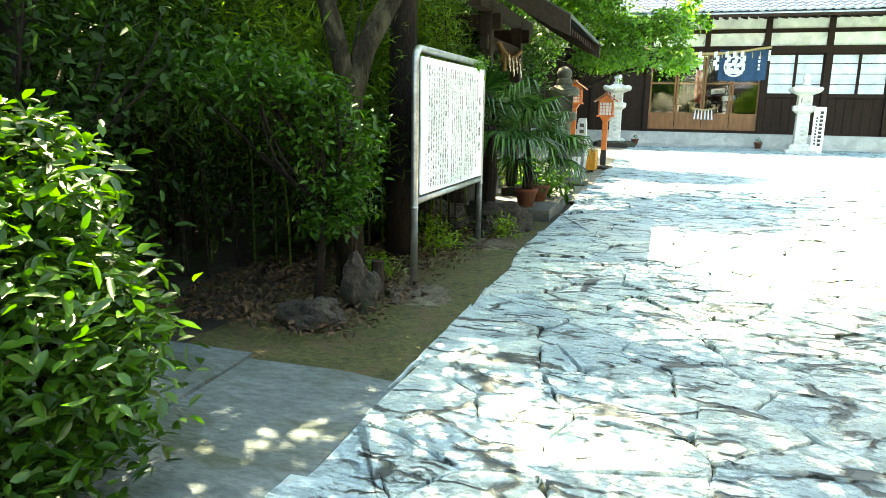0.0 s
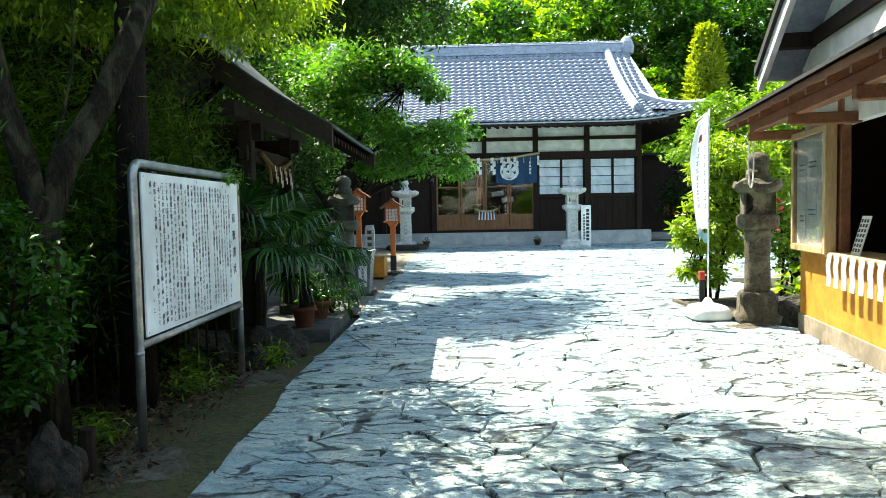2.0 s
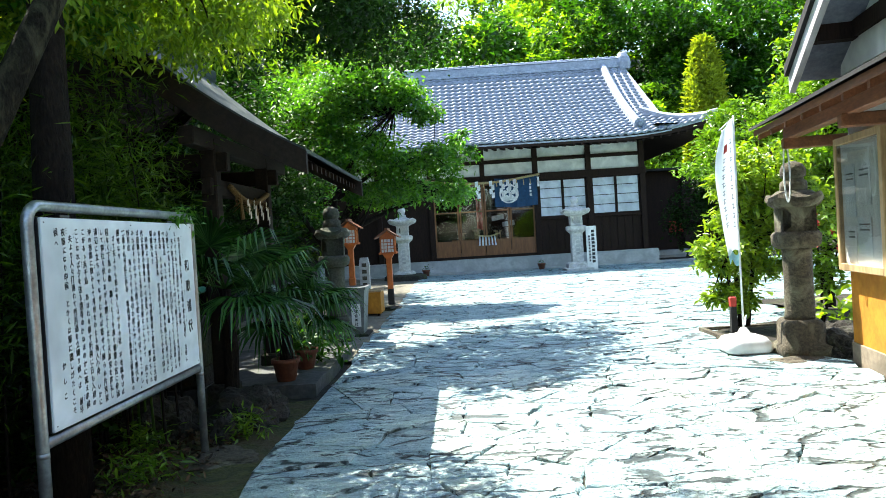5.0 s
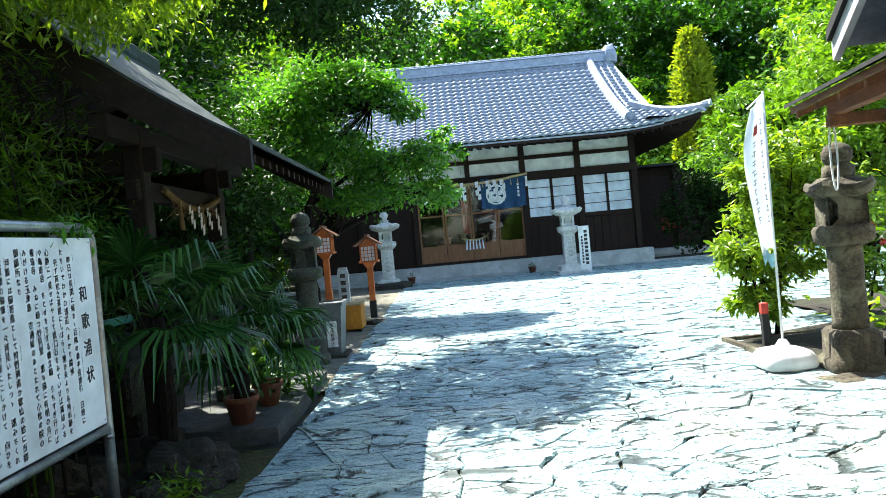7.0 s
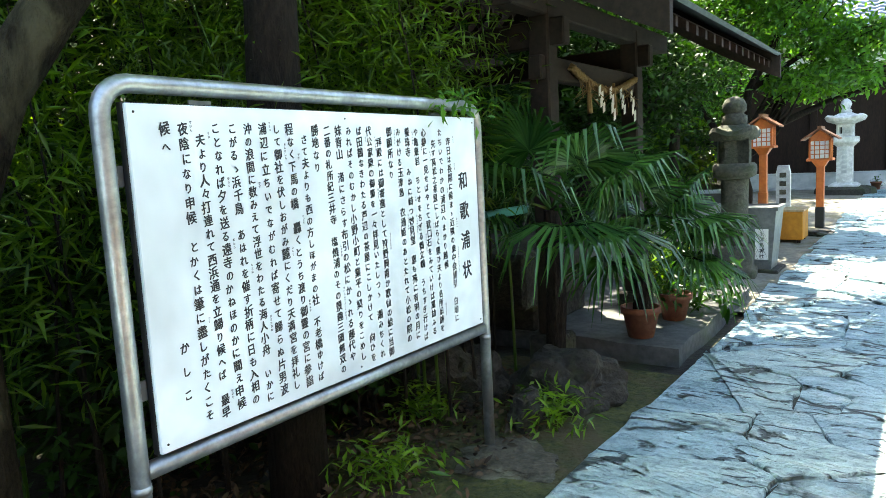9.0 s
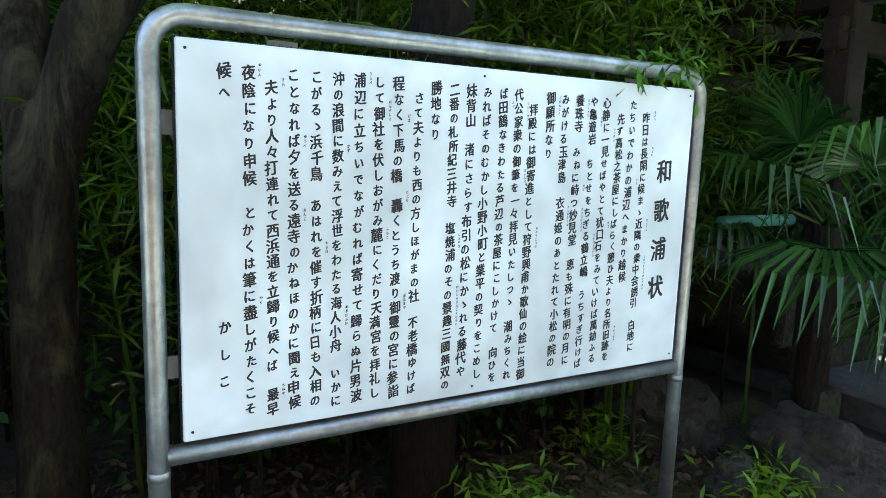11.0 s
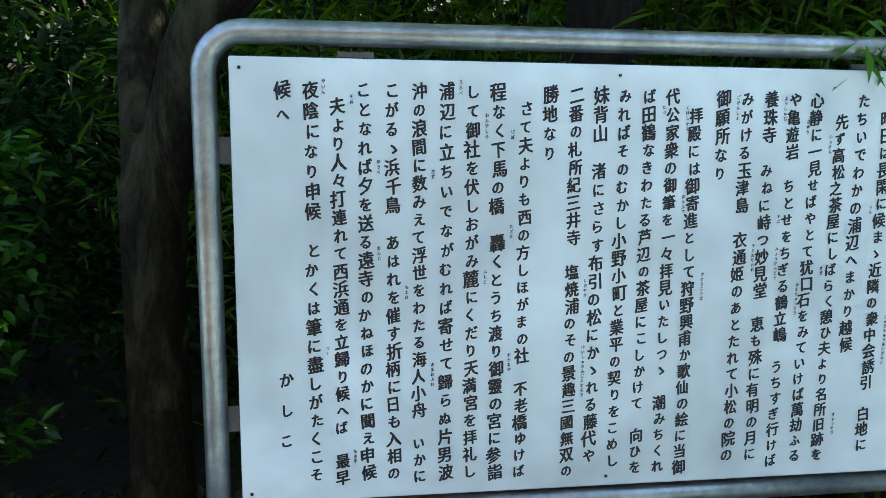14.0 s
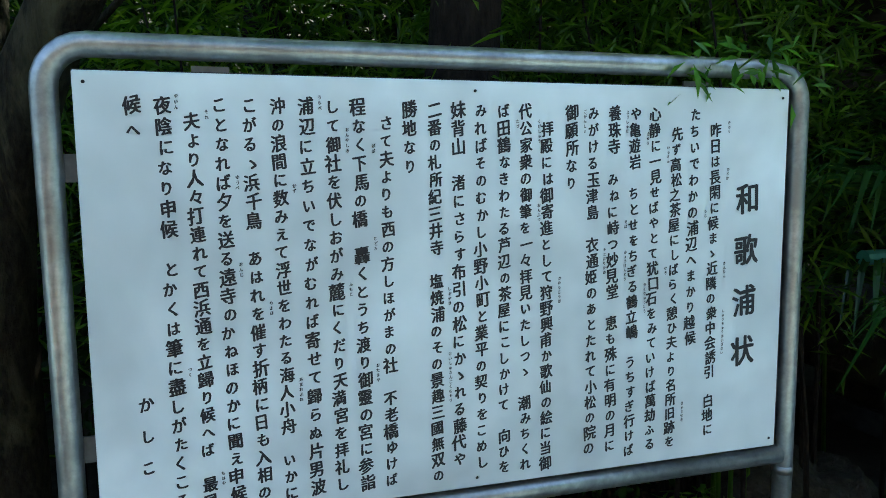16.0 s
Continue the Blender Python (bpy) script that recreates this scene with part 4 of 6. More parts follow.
# writing, column by column from the right: place along the board, top, foot, words
COLUMNS = [
    (8.258, 1.590, 0.765, "昨日は長閑に候まゝ近隣の衆中会誘引　白地に"),
    (8.192, 1.630, 1.030, "たちいでわかの浦辺へまかり越候"),
    (8.136, 1.580, 0.745, "先ず高松之茶屋にしばらく憩ひ夫より名所旧跡を"),
    (8.073, 1.630, 0.745, "心静に一見せばやとて犹口石をみていけば萬劫ふる"),
    (8.012, 1.630, 0.735, "や亀遊岩　ちとせをちぎる鶴立嶋　うちすぎ行けば"),
    (7.952, 1.630, 0.755, "養珠寺　みねに峙つ妙見堂　恵も殊に有明の月に"),
    (7.892, 1.630, 0.755, "みがける玉津島　衣通姫のあとたれて小松の院の"),
    (7.832, 1.630, 1.455, "御願所なり"),
    (7.765, 1.590, 0.730, "拝殿には御寄進として狩野興甫か歌仙の絵に当御"),
    (7.708, 1.632, 0.735, "代公家衆の御筆を一々拝見いたしつゝ　潮みちくれ"),
    (7.650, 1.632, 0.735, "ば田鶴なきわたる芦辺の茶屋にこしかけて　向ひを"),
    (7.590, 1.632, 0.755, "みればそのむかし小野小町と業平の契りをこめし"),
    (7.532, 1.632, 0.770, "妹背山　渚にさらす布引の松にかゝれる藤代や"),
    (7.474, 1.632, 0.735, "二番の札所紀三井寺　塩焼浦のその景趣三國無双の"),
    (7.414, 1.632, 1.500, "勝地なり"),
    (7.356, 1.600, 0.740, "さて夫よりも西の方しほがまの社　不老橋ゆけば"),
    (7.294, 1.635, 0.740, "程なく下馬の橋　轟くとうち渡り御靈の宮に参詣"),
    (7.234, 1.635, 0.745, "して御社を伏しおがみ麓にくだり天満宮を拝礼し"),
    (7.174, 1.635, 0.745, "浦辺に立ちいでながむれば寄せて歸らぬ片男波"),
    (7.112, 1.635, 0.740, "沖の浪間に数みえて浮世をわたる海人小舟　いかに"),
    (7.052, 1.635, 0.750, "こがるゝ浜千鳥　あはれを催す折柄に日も入相の"),
    (6.990, 1.635, 0.755, "ことなれば夕を送る遠寺のかねほのかに聞え申候"),
    (6.932, 1.600, 0.745, "夫より人々打連れて西浜通を立歸り候へば　最早"),
    (6.872, 1.632, 0.755, "夜陰になり申候　とかくは筆に盡しがたくこそ"),
    (6.812, 1.632, 1.580, "候へ"),
    (6.806, 0.985, 0.840, "かしこ"),
]
# small reading aids beside the words: column, place down it (0 to 1), words
ASIDES = [(0, 0.0, "きのう"), (0, 0.15, "のどか"), (0, 0.46, "きんりん"), (0, 0.62, "しゅうちゅうあいざない"), (1, 0.46, "うら"), (2, 0.9, "きゅうせき"), (3, 0.12, "いっけん"), (3, 0.48, "せき"), (4, 0.08, "きゆう"), (4, 0.52, "かくりゅうとう"), (5, 0.02, "ようしゅじ"), (5, 0.34, "そば"), (5, 0.43, "みょうけんどう"), (6, 0.42, "そとおりひめ"), (7, 0.1, "ごがんしょ"), (8, 0.46, "かのうこうほ"), (9, 0.05, "くげしゅう"), (9, 0.28, "おんふで"), (10, 0.05, "たづ"), (13, 0.5, "しおやき"), (13, 0.68, "けいしゅさんごくむそう"), (16, 0.12, "げば"), (16, 0.36, "とどろ"), (16, 0.7, "おたまや"), (17, 0.08, "おんやしろ"), (17, 0.48, "ふもと"), (18, 0.0, "うらべ"), (19, 0.22, "かず"), (19, 0.72, "あまおぶね"), (20, 0.52, "もよほ"), (21, 0.2, "ゆうべ"), (21, 0.42, "おんじ"), (22, 0.0, "それ"), (23, 0.0, "やいん"), (23, 0.68, "つく"), (22, 0.95, "もはや")]


def lettering(rows, kind=""):
    """rows: (name, words, size, line step, matrix, parent, material, boldness). Columns of brush-like letters: a little
    narrow, rising to the right, unsteady, the syllable signs smaller; rows of one name and parent become one flat mesh."""
    made = []
    for name, words, size, step, m, parent, material, bold in rows:
        c = bpy.data.curves.new("letters", "FONT")
        c.body, c.size, c.align_x, c.resolution_u = "\n".join(words), size, "CENTER", 2
        c.space_line = step / size
        made.append((new("letters", c), name, words, size, step, m, parent, material, bold))
    dg = bpy.context.evaluated_depsgraph_get()
    dg.update()
    sheets = {}
    rng = np.random.default_rng(8)
    for o, name, words, size, step, m, parent, material, bold in made:
        me = bpy.data.meshes.new_from_object(o.evaluated_get(dg))
        c = o.data
        bpy.data.objects.remove(o)
        bpy.data.curves.remove(c)
        co = np.empty(len(me.vertices) * 3, np.float32)
        me.vertices.foreach_get("co", co)
        co = co.reshape(-1, 3).astype(float)
        polys = [tuple(p.vertices) for p in me.polygons]
        bpy.data.meshes.remove(me)
        which = np.clip(np.round((0.36 * size - co[:, 1]) / step).astype(int), 0, len(words) - 1)
        mid = 0.36 * size - which * step
        small = np.array([0.86 if 0x3040 <= ord(w) <= 0x309f else 1.02 for w in words]) * rng.uniform(0.94, 1.06, len(words))
        lean, slip = rng.normal(0.17, 0.035, len(words)), rng.normal(0, 0.035 * size, len(words))
        x, y = co[:, 0] * small[which] * 0.88, (co[:, 1] - mid) * small[which]
        x, y = x - 0.05 * y + slip[which], y + lean[which] * x
        w = np.array([noise.noise_vector((a / size * 2.6, b / size * 2.6, 3.0)) for a, b in zip(co[:, 0], co[:, 1])])
        co[:, 0], co[:, 1] = x + w[:, 0] * 0.035 * size, y + mid + w[:, 1] * 0.035 * size
        turns = (0.5, 2.1, 3.6, 5.2) if bold else (0.0,)
        key = (name, parent.name)
        verts, faces, _, _ = sheets.setdefault(key, ([], [], parent, material))
        for i, a in enumerate(turns):
            n = len(verts)
            verts += [tuple(m @ Vector((p[0] + 1.25 * bold * math.cos(a), p[1] + 0.7 * bold * math.sin(a), 0.00003 * i))) for p in co]
            faces += [tuple(v + n for v in p) for p in polys]
    for (name, _), (verts, faces, parent, material) in sheets.items():
        me = bpy.data.meshes.new(name)
        me.from_pydata(verts, [], faces)
        me.materials.append(material)
        ob = new(name, me)
        ob.parent = parent
        tagged(ob, "black brush lettering", kind=kind)


def facing_x(x, y, z):
    return Matrix(((0, 0, 1, x), (1, 0, 0, y), (0, 1, 0, z), (0, 0, 0, 1)))


for k, w in enumerate("和歌浦状"):
    lettering([("title_letter", w, 0.088, 0.142, facing_x(0.0292, 0.768, 1.371 - 0.142 * k), SIGN, INK, 0.0022)])
rows = []
for y, top, foot, words in COLUMNS:
    step = (top - foot) / max(1, len(words) - 1)
    rows.append(("writing", words, min(0.0405, step * 0.95), step, facing_x(0.0292, y - 7.59 - 0.008 * (y - 6.8), top - 0.017), SIGN, INK, 0.0012))
for k, f, words in ASIDES:
    y, top, foot, w = COLUMNS[k]
    rows.append(("reading_aid", words, 0.0115, 0.0118, facing_x(0.0292, y - 7.59 + 0.028, top + 0.014 - f * (top - foot)), SIGN, INK, 0.0003))
lettering(rows, "stuff")


def stone(name, place, size, seed, label, material=ROCK, category="rock"):
    bm = bmesh.new()
    bmesh.ops.create_icosphere(bm, subdivisions=4, radius=1.0)
    for v in bm.verts:
        n = noise.noise(v.co * 1.3 + Vector((seed, 0, 0))) * 0.45 + noise.noise(v.co * 3.5 + Vector((0, seed, 0))) * 0.16 - abs(noise.noise(v.co * 7 + Vector((0, 0, seed)))) * 0.12
        v.co *= 1 + n
        v.co = Vector((v.co.x * size[0], v.co.y * size[1], v.co.z * size[2]))
    ob = mesh_object(name, bm, material)
    ob.matrix_world = pose(*place)
    return tagged(ob, label, category)


stone("footing_stone", (-1.82, 6.45, -0.02), (0.26, 0.28, 0.05), 3, "flat rounded stone round the sign's steel post", OLDSTONE)
stone("footing_stone", (-1.80, 8.50, -0.02), (0.28, 0.24, 0.05), 9, "flat rounded stone round the sign's steel post", OLDSTONE)
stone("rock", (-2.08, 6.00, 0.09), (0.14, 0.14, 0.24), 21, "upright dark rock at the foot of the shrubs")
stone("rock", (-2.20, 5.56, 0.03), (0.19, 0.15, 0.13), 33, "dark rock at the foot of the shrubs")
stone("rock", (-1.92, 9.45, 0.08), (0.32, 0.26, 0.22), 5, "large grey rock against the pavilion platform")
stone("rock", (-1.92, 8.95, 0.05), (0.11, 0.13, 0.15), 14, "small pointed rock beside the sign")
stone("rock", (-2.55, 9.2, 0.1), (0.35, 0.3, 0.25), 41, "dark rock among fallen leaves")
t = thing("short_post", (-2.08, 6.28, 0), "short sawn wooden stump post among leaves", "post")
part("stump", tube(bmesh.new(), [(0, 0, -0.05), (0.01, 0, 0.26)], [0.05, 0.045], 9), OLDWOOD, t)

# ---- shop on the other side ----
SHOP = thing("shop", (3.89, 10.50, 0.0), "small shrine shop with ochre walls and a long pent roof", "shop", turn=-9)
part("base_wall", boxes((0.0, -9.5, -0.05, 0.12, 0, 0.20), bevel=0.006), BROWNSTONE, SHOP, "brown stone base course")
part("wall", boxes((0.02, -9.5, 0.20, 0.12, 0, 0.93)), OCHRE, SHOP, "ochre painted lower wall")
part("wall", boxes((0.06, -9.5, 2.2, 0.16, 0, 3.1), (0.06, -1.02, 0.93, 0.16, 0, 2.2)), PLASTER, SHOP, "white plaster upper wall")
part("end_wall", boxes((0.12, -0.1, 0.0, 4.2, 0, 3.1)), PLASTER, SHOP)
part("ceiling", boxes((0.14, -9.4, 2.92, 4.1, -0.1, 2.98)), INSIDE, SHOP)
part("lining", boxes((0.18, -0.16, 0.2, 2.3, -0.11, 2.92)), DARKWOOD, SHOP, "dark board lining")
part("back_wall", boxes((2.3, -9.5, 0.0, 2.4, -0.1, 3.1)), INSIDE, SHOP)
part("floor", boxes((0.12, -9.5, 0.0, 2.3, -0.1, 0.2)), INSIDE, SHOP)
part("end_wall", boxes((0.12, -9.5, 0.0, 4.2, -9.4, 3.1)), PLASTER, SHOP)
part("inner_screen", boxes((0.50, -3.3, 0.955, 0.54, -1.75, 2.35), bevel=0.004), DOORWOOD, SHOP, "brown board screen inside the opening")
part("inner_post", boxes((0.44, -2.42, 0.955, 0.50, -2.36, 2.35), bevel=0.004), PALEWOOD, SHOP)
part("counter", boxes((-0.07, -9.3, 0.90, 0.35, -1.0, 0.955), bevel=0.008), PALEWOOD, SHOP, "pale wooden counter board")
for y in (-1.02, -4.0, -7.0):
    part("post", boxes((0.03, y - 0.1, 0.16, 0.13, y, 2.45), bevel=0.008), REDWOOD, SHOP)
for k in range(15):
    y = -1.14 - k * 0.19
    part("hanging_strip", loft(bmesh.new(), [[(-0.085 - dx, y, z), (-0.085 - dx, y - 0.10, z), (-0.077 - dx, y - 0.10, z), (-0.077 - dx, y, z)] for z, dx in ((0.945, 0), (0.83, 0.016), (0.72, 0.006), (0.63, 0.012))]), CLOTH, SHOP, "white paper strip hung from the counter")
# pent roof
part("pent_roof", loft(bmesh.new(), [[(-0.72, 0.38, 2.36), (0.2, 0.38, 2.72), (0.2, 0.38, 2.80), (-0.72, 0.38, 2.42)], [(-0.72, -9.6, 2.36), (0.2, -9.6, 2.72), (0.2, -9.6, 2.80), (-0.72, -9.6, 2.42)]]), REDWOOD, SHOP, "reddish board pent roof")
part("pent_covering", loft(bmesh.new(), [[(-0.76, 0.42, 2.425), (0.2, 0.42, 2.805), (0.2, 0.42, 2.845), (-0.76, 0.42, 2.455)], [(-0.76, -9.6, 2.425), (0.2, -9.6, 2.805), (0.2, -9.6, 2.845), (-0.76, -9.6, 2.455)]]), BLACKPAINT, SHOP, "dark sheet covering")
part("pent_beam", boxes((-0.48, -9.5, 2.28, -0.38, 0.22, 2.40), bevel=0.01), REDWOOD, SHOP)
for y in (0.1, -1.4, -2.9, -4.4, -5.9):
    part("bracket_arm", boxes((-0.52, y - 0.05, 2.18, 0.1, y + 0.05, 2.29), bevel=0.01), REDWOOD, SHOP)
for k in range(22):
    y = 0.3 - k * 0.45
    part("rafter", loft(bmesh.new(), [[(x, y, z), (x, y - 0.045, z), (x, y - 0.045, z - 0.055), (x, y, z - 0.055)] for x, z in ((-0.70, 2.365), (0.1, 2.675))]), REDWOOD, SHOP)
# gable over the pent roof
part("gable_wall", loft(bmesh.new(), [[(x, 0.0, 2.85), (x, -8.0, 2.85), (x, -4.0, 5.25), (x, -0.02, 2.95)] for x in (0.02, 0.14)]), PLASTER, SHOP, "white plaster gable")
part("gable_beam", boxes((-0.03, -7.0, 3.12, 0.02, -0.36, 3.27), (-0.33, -0.46, 3.11, 0.02, -0.32, 3.265)), DARKWOOD, SHOP, "dark gable beam")
for nm, mt, x0, x1, o0, o1 in (("bargeboard", WHITE, -0.40, -0.34, 0.0, 0.17), ("verge", BLACKPAINT, -0.44, -0.33, -0.10, -0.005)):
    bm = bmesh.new()
    loft(bm, [[(x, y, z - o) for x, o in ((x0, o0), (x1, o0), (x1, o1), (x0, o1))] for y, z in ((0.20, 2.93), (-0.42, 3.30), (-1.20, 3.76), (-2.30, 4.40), (-4.0, 5.38))])
    part(nm, bm, mt, SHOP, "white painted bargeboard" if mt is WHITE else "dark roof verge")
bm = bmesh.new()
loft(bm, [[(x, y, z + o) for x, o in ((-0.34, 0.0), (4.0, 0.0), (4.0, -0.06), (-0.34, -0.06))] for y, z in ((0.20, 2.93), (-0.42, 3.30), (-1.20, 3.76), (-2.30, 4.40), (-4.0, 5.38))])
part("roof", bm, TILE, SHOP)
bm = bmesh.new()
loft(bm, [[(-0.34, y, z), (4.0, y, z), (4.0, y, z - 0.06), (-0.34, y, z - 0.06)] for y, z in ((-4.0, 5.38), (-8.2, 2.95))])
part("roof", bm, TILE, SHOP)
# showcase
c = thing("notice_case", (3.83, 10.46, 0.0), "glazed wooden notice case with pale posters on the shop's corner", "notice case", turn=-9)
part("case_frame", boxes((-0.05, -1.05, 0.93, 0.06, -0.98, 2.22), (-0.05, -0.06, 0.93, 0.06, 0.0, 2.22), (-0.05, -0.98, 2.15, 0.06, -0.06, 2.22), (-0.05, -0.98, 0.93, 0.06, -0.06, 1.0), bevel=0.006), PALEWOOD, c)
part("backing", boxes((0.0, -0.98, 1.0, 0.03, -0.06, 2.15)), PLASTER, c)
for k, (y, z, w, h) in enumerate(((-0.72, 1.55, 0.28, 0.4), (-0.38, 1.45, 0.24, 0.5), (-0.70, 1.08, 0.3, 0.36), (-0.36, 1.06, 0.22, 0.3))):
    part("poster", boxes((-0.008, y, z, -0.002, y + w, z + h)), (CLOTH, PAPER, BOARD, CLOTH)[k], c)
    for j in range(2):
        part("printed_line", boxes((-0.011, y + 0.03, z + h * 0.8 - j * 0.05, -0.0085, y + w - 0.05, z + h * 0.8 - j * 0.05 + 0.015)), ZINC, c)
g = part("pane", boxes((-0.042, -0.98, 1.0, -0.037, -0.06, 2.15)), GLASS, c)
g.visible_shadow = False
c = thing("price_card", (3.66, 8.98, 0.955), "small white card of writing leaning on the counter", "card", turn=-9)
part("card", loft(bmesh.new(), [[(0, 0.10, 0), (0, -0.10, 0), (0.10, -0.10, 0.36), (0.10, 0.10, 0.36)], [(0.008, 0.10, 0), (0.008, -0.10, 0), (0.108, -0.10, 0.36), (0.108, 0.10, 0.36)]]), WHITE, c)
for k in range(7):
    for y in (-0.06, 0.0, 0.06):
        part("written_mark", loft(bmesh.new(), [[(a, y + 0.018, z), (a, y - 0.018, z), (a + 0.009, y - 0.018, z + 0.03), (a + 0.009, y + 0.018, z + 0.03)] for a, z in ((0.006 + k * 0.0125 - 0.003, 0.03 + k * 0.045), (0.006 + k * 0.0125 - 0.001, 0.03 + k * 0.045))]), INK, c)
c = thing("hanging_cord", (3.42, 10.68, 2.22), "pale loop of cord hanging from the pent roof", "cord")
smooth(part("cord", tube(bmesh.new(), [(0.03 * math.sin(a) * (1 if 0 < a else 1), 0.0, -0.28 + 0.30 * math.cos(a)) for a in np.linspace(0, 2 * math.pi, 25)], 0.008, 6), CLOTH, c))



def old_lantern(place, label, material, turn=0.0):
    """A worn lantern: block base, round shaft, thick collar, square fire box with a window, low cap, drum finial."""
    t = thing("old_stone_lantern", place, label, "lantern", "old stone lanterns", turn=turn)

    def worn(name, prof, square, seg=28, seed=0.0, rough=0.012, text=""):
        bm = lathe(bmesh.new(), [(r * 0.9, z) for r, z in prof], seg, square=square)
        for v in bm.verts:
            v.co += noise.noise_vector(v.co * 7 + Vector((seed, 0, 0))) * rough + noise.noise_vector(v.co * 23) * rough * 0.4
        return smooth(part(name, bm, material, t, text))
    worn("base", [(0.02, -0.05), (0.27, -0.05), (0.28, 0.10), (0.235, 0.13), (0.23, 0.34), (0.19, 0.38)], 0.85, 28, 1)
    worn("shaft", [(0.02, 0.36), (0.172, 0.36), (0.165, 0.45), (0.158, 0.80), (0.16, 1.10), (0.165, 1.16)], 0.12, 24, 2)
    worn("collar", [(0.02, 1.14), (0.19, 1.14), (0.255, 1.18), (0.27, 1.23), (0.268, 1.29), (0.235, 1.325), (0.02, 1.325)], 0.45, 28, 3)
    fb = box(bmesh.new(), -0.165, -0.165, 1.31, 0.165, 0.165, 1.60)
    for side in (Vector((0, -1, 0)), Vector((1, 0, 0))):
        fb.normal_update()
        f = max(fb.faces, key=lambda q: q.calc_center_median().dot(side))
        bmesh.ops.inset_region(fb, faces=[f], thickness=0.11, depth=0.0)
        f = min((q for q in fb.faces if q.calc_center_median().dot(side) > 0.164), key=lambda q: q.calc_area())
        hole = bmesh.ops.extrude_discrete_faces(fb, faces=[f])["faces"]
        bmesh.ops.translate(fb, verts=hole[0].verts, vec=side * -0.12)
    part("fire_box", fb, material, t)
    rings = []
    for r, z, up in ((0.19, 1.585, 0), (0.235, 1.60, 0.02), (0.265, 1.64, 0.05), (0.25, 1.69, 0.05), (0.20, 1.72, 0.0), (0.15, 1.76, 0)):
        rings.append([(r * (1 + 0.16 * abs(math.sin(2 * a)) ** 2) * math.cos(a) + 0.012 * noise.noise((a, z, 0)), r * (1 + 0.16 * abs(math.sin(2 * a)) ** 2) * math.sin(a), z + up * abs(math.sin(2 * a)) ** 3 + 0.02 * noise.noise((a * 2, z, 4))) for a in np.linspace(0, 2 * math.pi, 33)[:-1]])
    part("cap", loft(bmesh.new(), rings), material, t, "low cap with worn upturned corners")
    worn("finial", [(0.13, 1.74), (0.155, 1.78), (0.15, 1.86), (0.115, 1.885), (0.115, 1.90), (0.14, 1.92), (0.145, 1.99), (0.11, 2.05), (0.03, 2.08)], 0.0, 20, 5, 0.008, "stacked drum finial")
    return t


# ---- by the shop's corner ----
old_lantern((3.66, 11.06, 0.0), "weathered brown stone lantern beside the shop", OLDSTONE, -9)
stone("rock", (4.02, 11.02, 0.04), (0.30, 0.26, 0.26), 77, "rough dark rock beside the weathered lantern")
stone("rock", (4.2, 11.3, 0.05), (0.4, 0.3, 0.24), 78, "dark rock in the planting bed")
bm = bmesh.new()
grid(bm, 12, 12, lambda u, v: (3.30 + 1.9 * min(1.0, max(0.0, (v - 0.36) * 6)) + (3.6 - 1.9 * min(1.0, max(0.0, (v - 0.36) * 6))) * u, 11.25 + 4.6 * v, 0.02 + 0.05 * noise.noise((u * 7, v * 7, 0)) + rise(11.25 + 4.6 * v)))
setting("planting_bed", bm, SOIL, "dark soil planting bed", "ground")
setting("bed_kerb", boxes((3.22, 11.4, -0.03, 3.29, 13.0, 0.05), (3.29, 12.94, -0.03, 4.3, 13.0, 0.05)), OLDSTONE, "low stone kerb round the planting bed", "kerb")
stone("cover_slab", (3.42, 10.72, -0.01), (0.3, 0.16, 0.035), 60, "flat dark stone slab beside the lantern", OLDSTONE)
t = thing("banner", (3.17, 11.36, 0.0), "tall white cloth banner with faded writing on a thin pole", "banner")
smooth(part("pole", tube(bmesh.new(), [(0, 0, 0.1), (0, 0, 1.5), (0.01, 0, 2.66)], 0.012, 8), WHITE, t))
part("crossbar", tube(bmesh.new(), [(0.02, 0, 2.645), (-0.165, -0.02, 2.50)], 0.008, 6), WHITE, t)


def cloth(u, v):
    w = 0.145 + 0.10 * math.sin(math.pi * min(1.0, v * 1.02)) - 0.02 * v
    return (-u * w * 0.97 + 0.012 * math.sin(v * 9 + u * 3) * u, -u * w * 0.2 + 0.05 * math.sin(u * 6 + v * 6) * u, 2.64 - 1.64 * v - 0.145 * u * (1 - v) + 0.03 * math.sin(u * 5) * v)


bm = bmesh.new()
grid(bm, 12, 32, lambda u, v: cloth(u, v * 0.92))
f = part("flag", bm, FLAG, t, "white cloth with faded writing")
f.modifiers.new("thickness", "SOLIDIFY").thickness = 0.002
bm = bmesh.new()
grid(bm, 12, 8, lambda u, v: cloth(u, 0.92 + 0.08 * v + 0.04 * math.sin(u * 6)))
f = part("flag_foot", bm, AQUA, t, "pale blue lower end")
f.modifiers.new("thickness", "SOLIDIFY").thickness = 0.002


def mark(nm, u0, u1, v0, v1, mt):
    bm = bmesh.new()
    grid(bm, 3, 3, lambda u, v: tuple(Vector(cloth(u0 + (u1 - u0) * u, v0 + (v1 - v0) * v)) + Vector((0.003, -0.005, 0))))
    part(nm, bm, mt, t)


rg = np.random.default_rng(27)
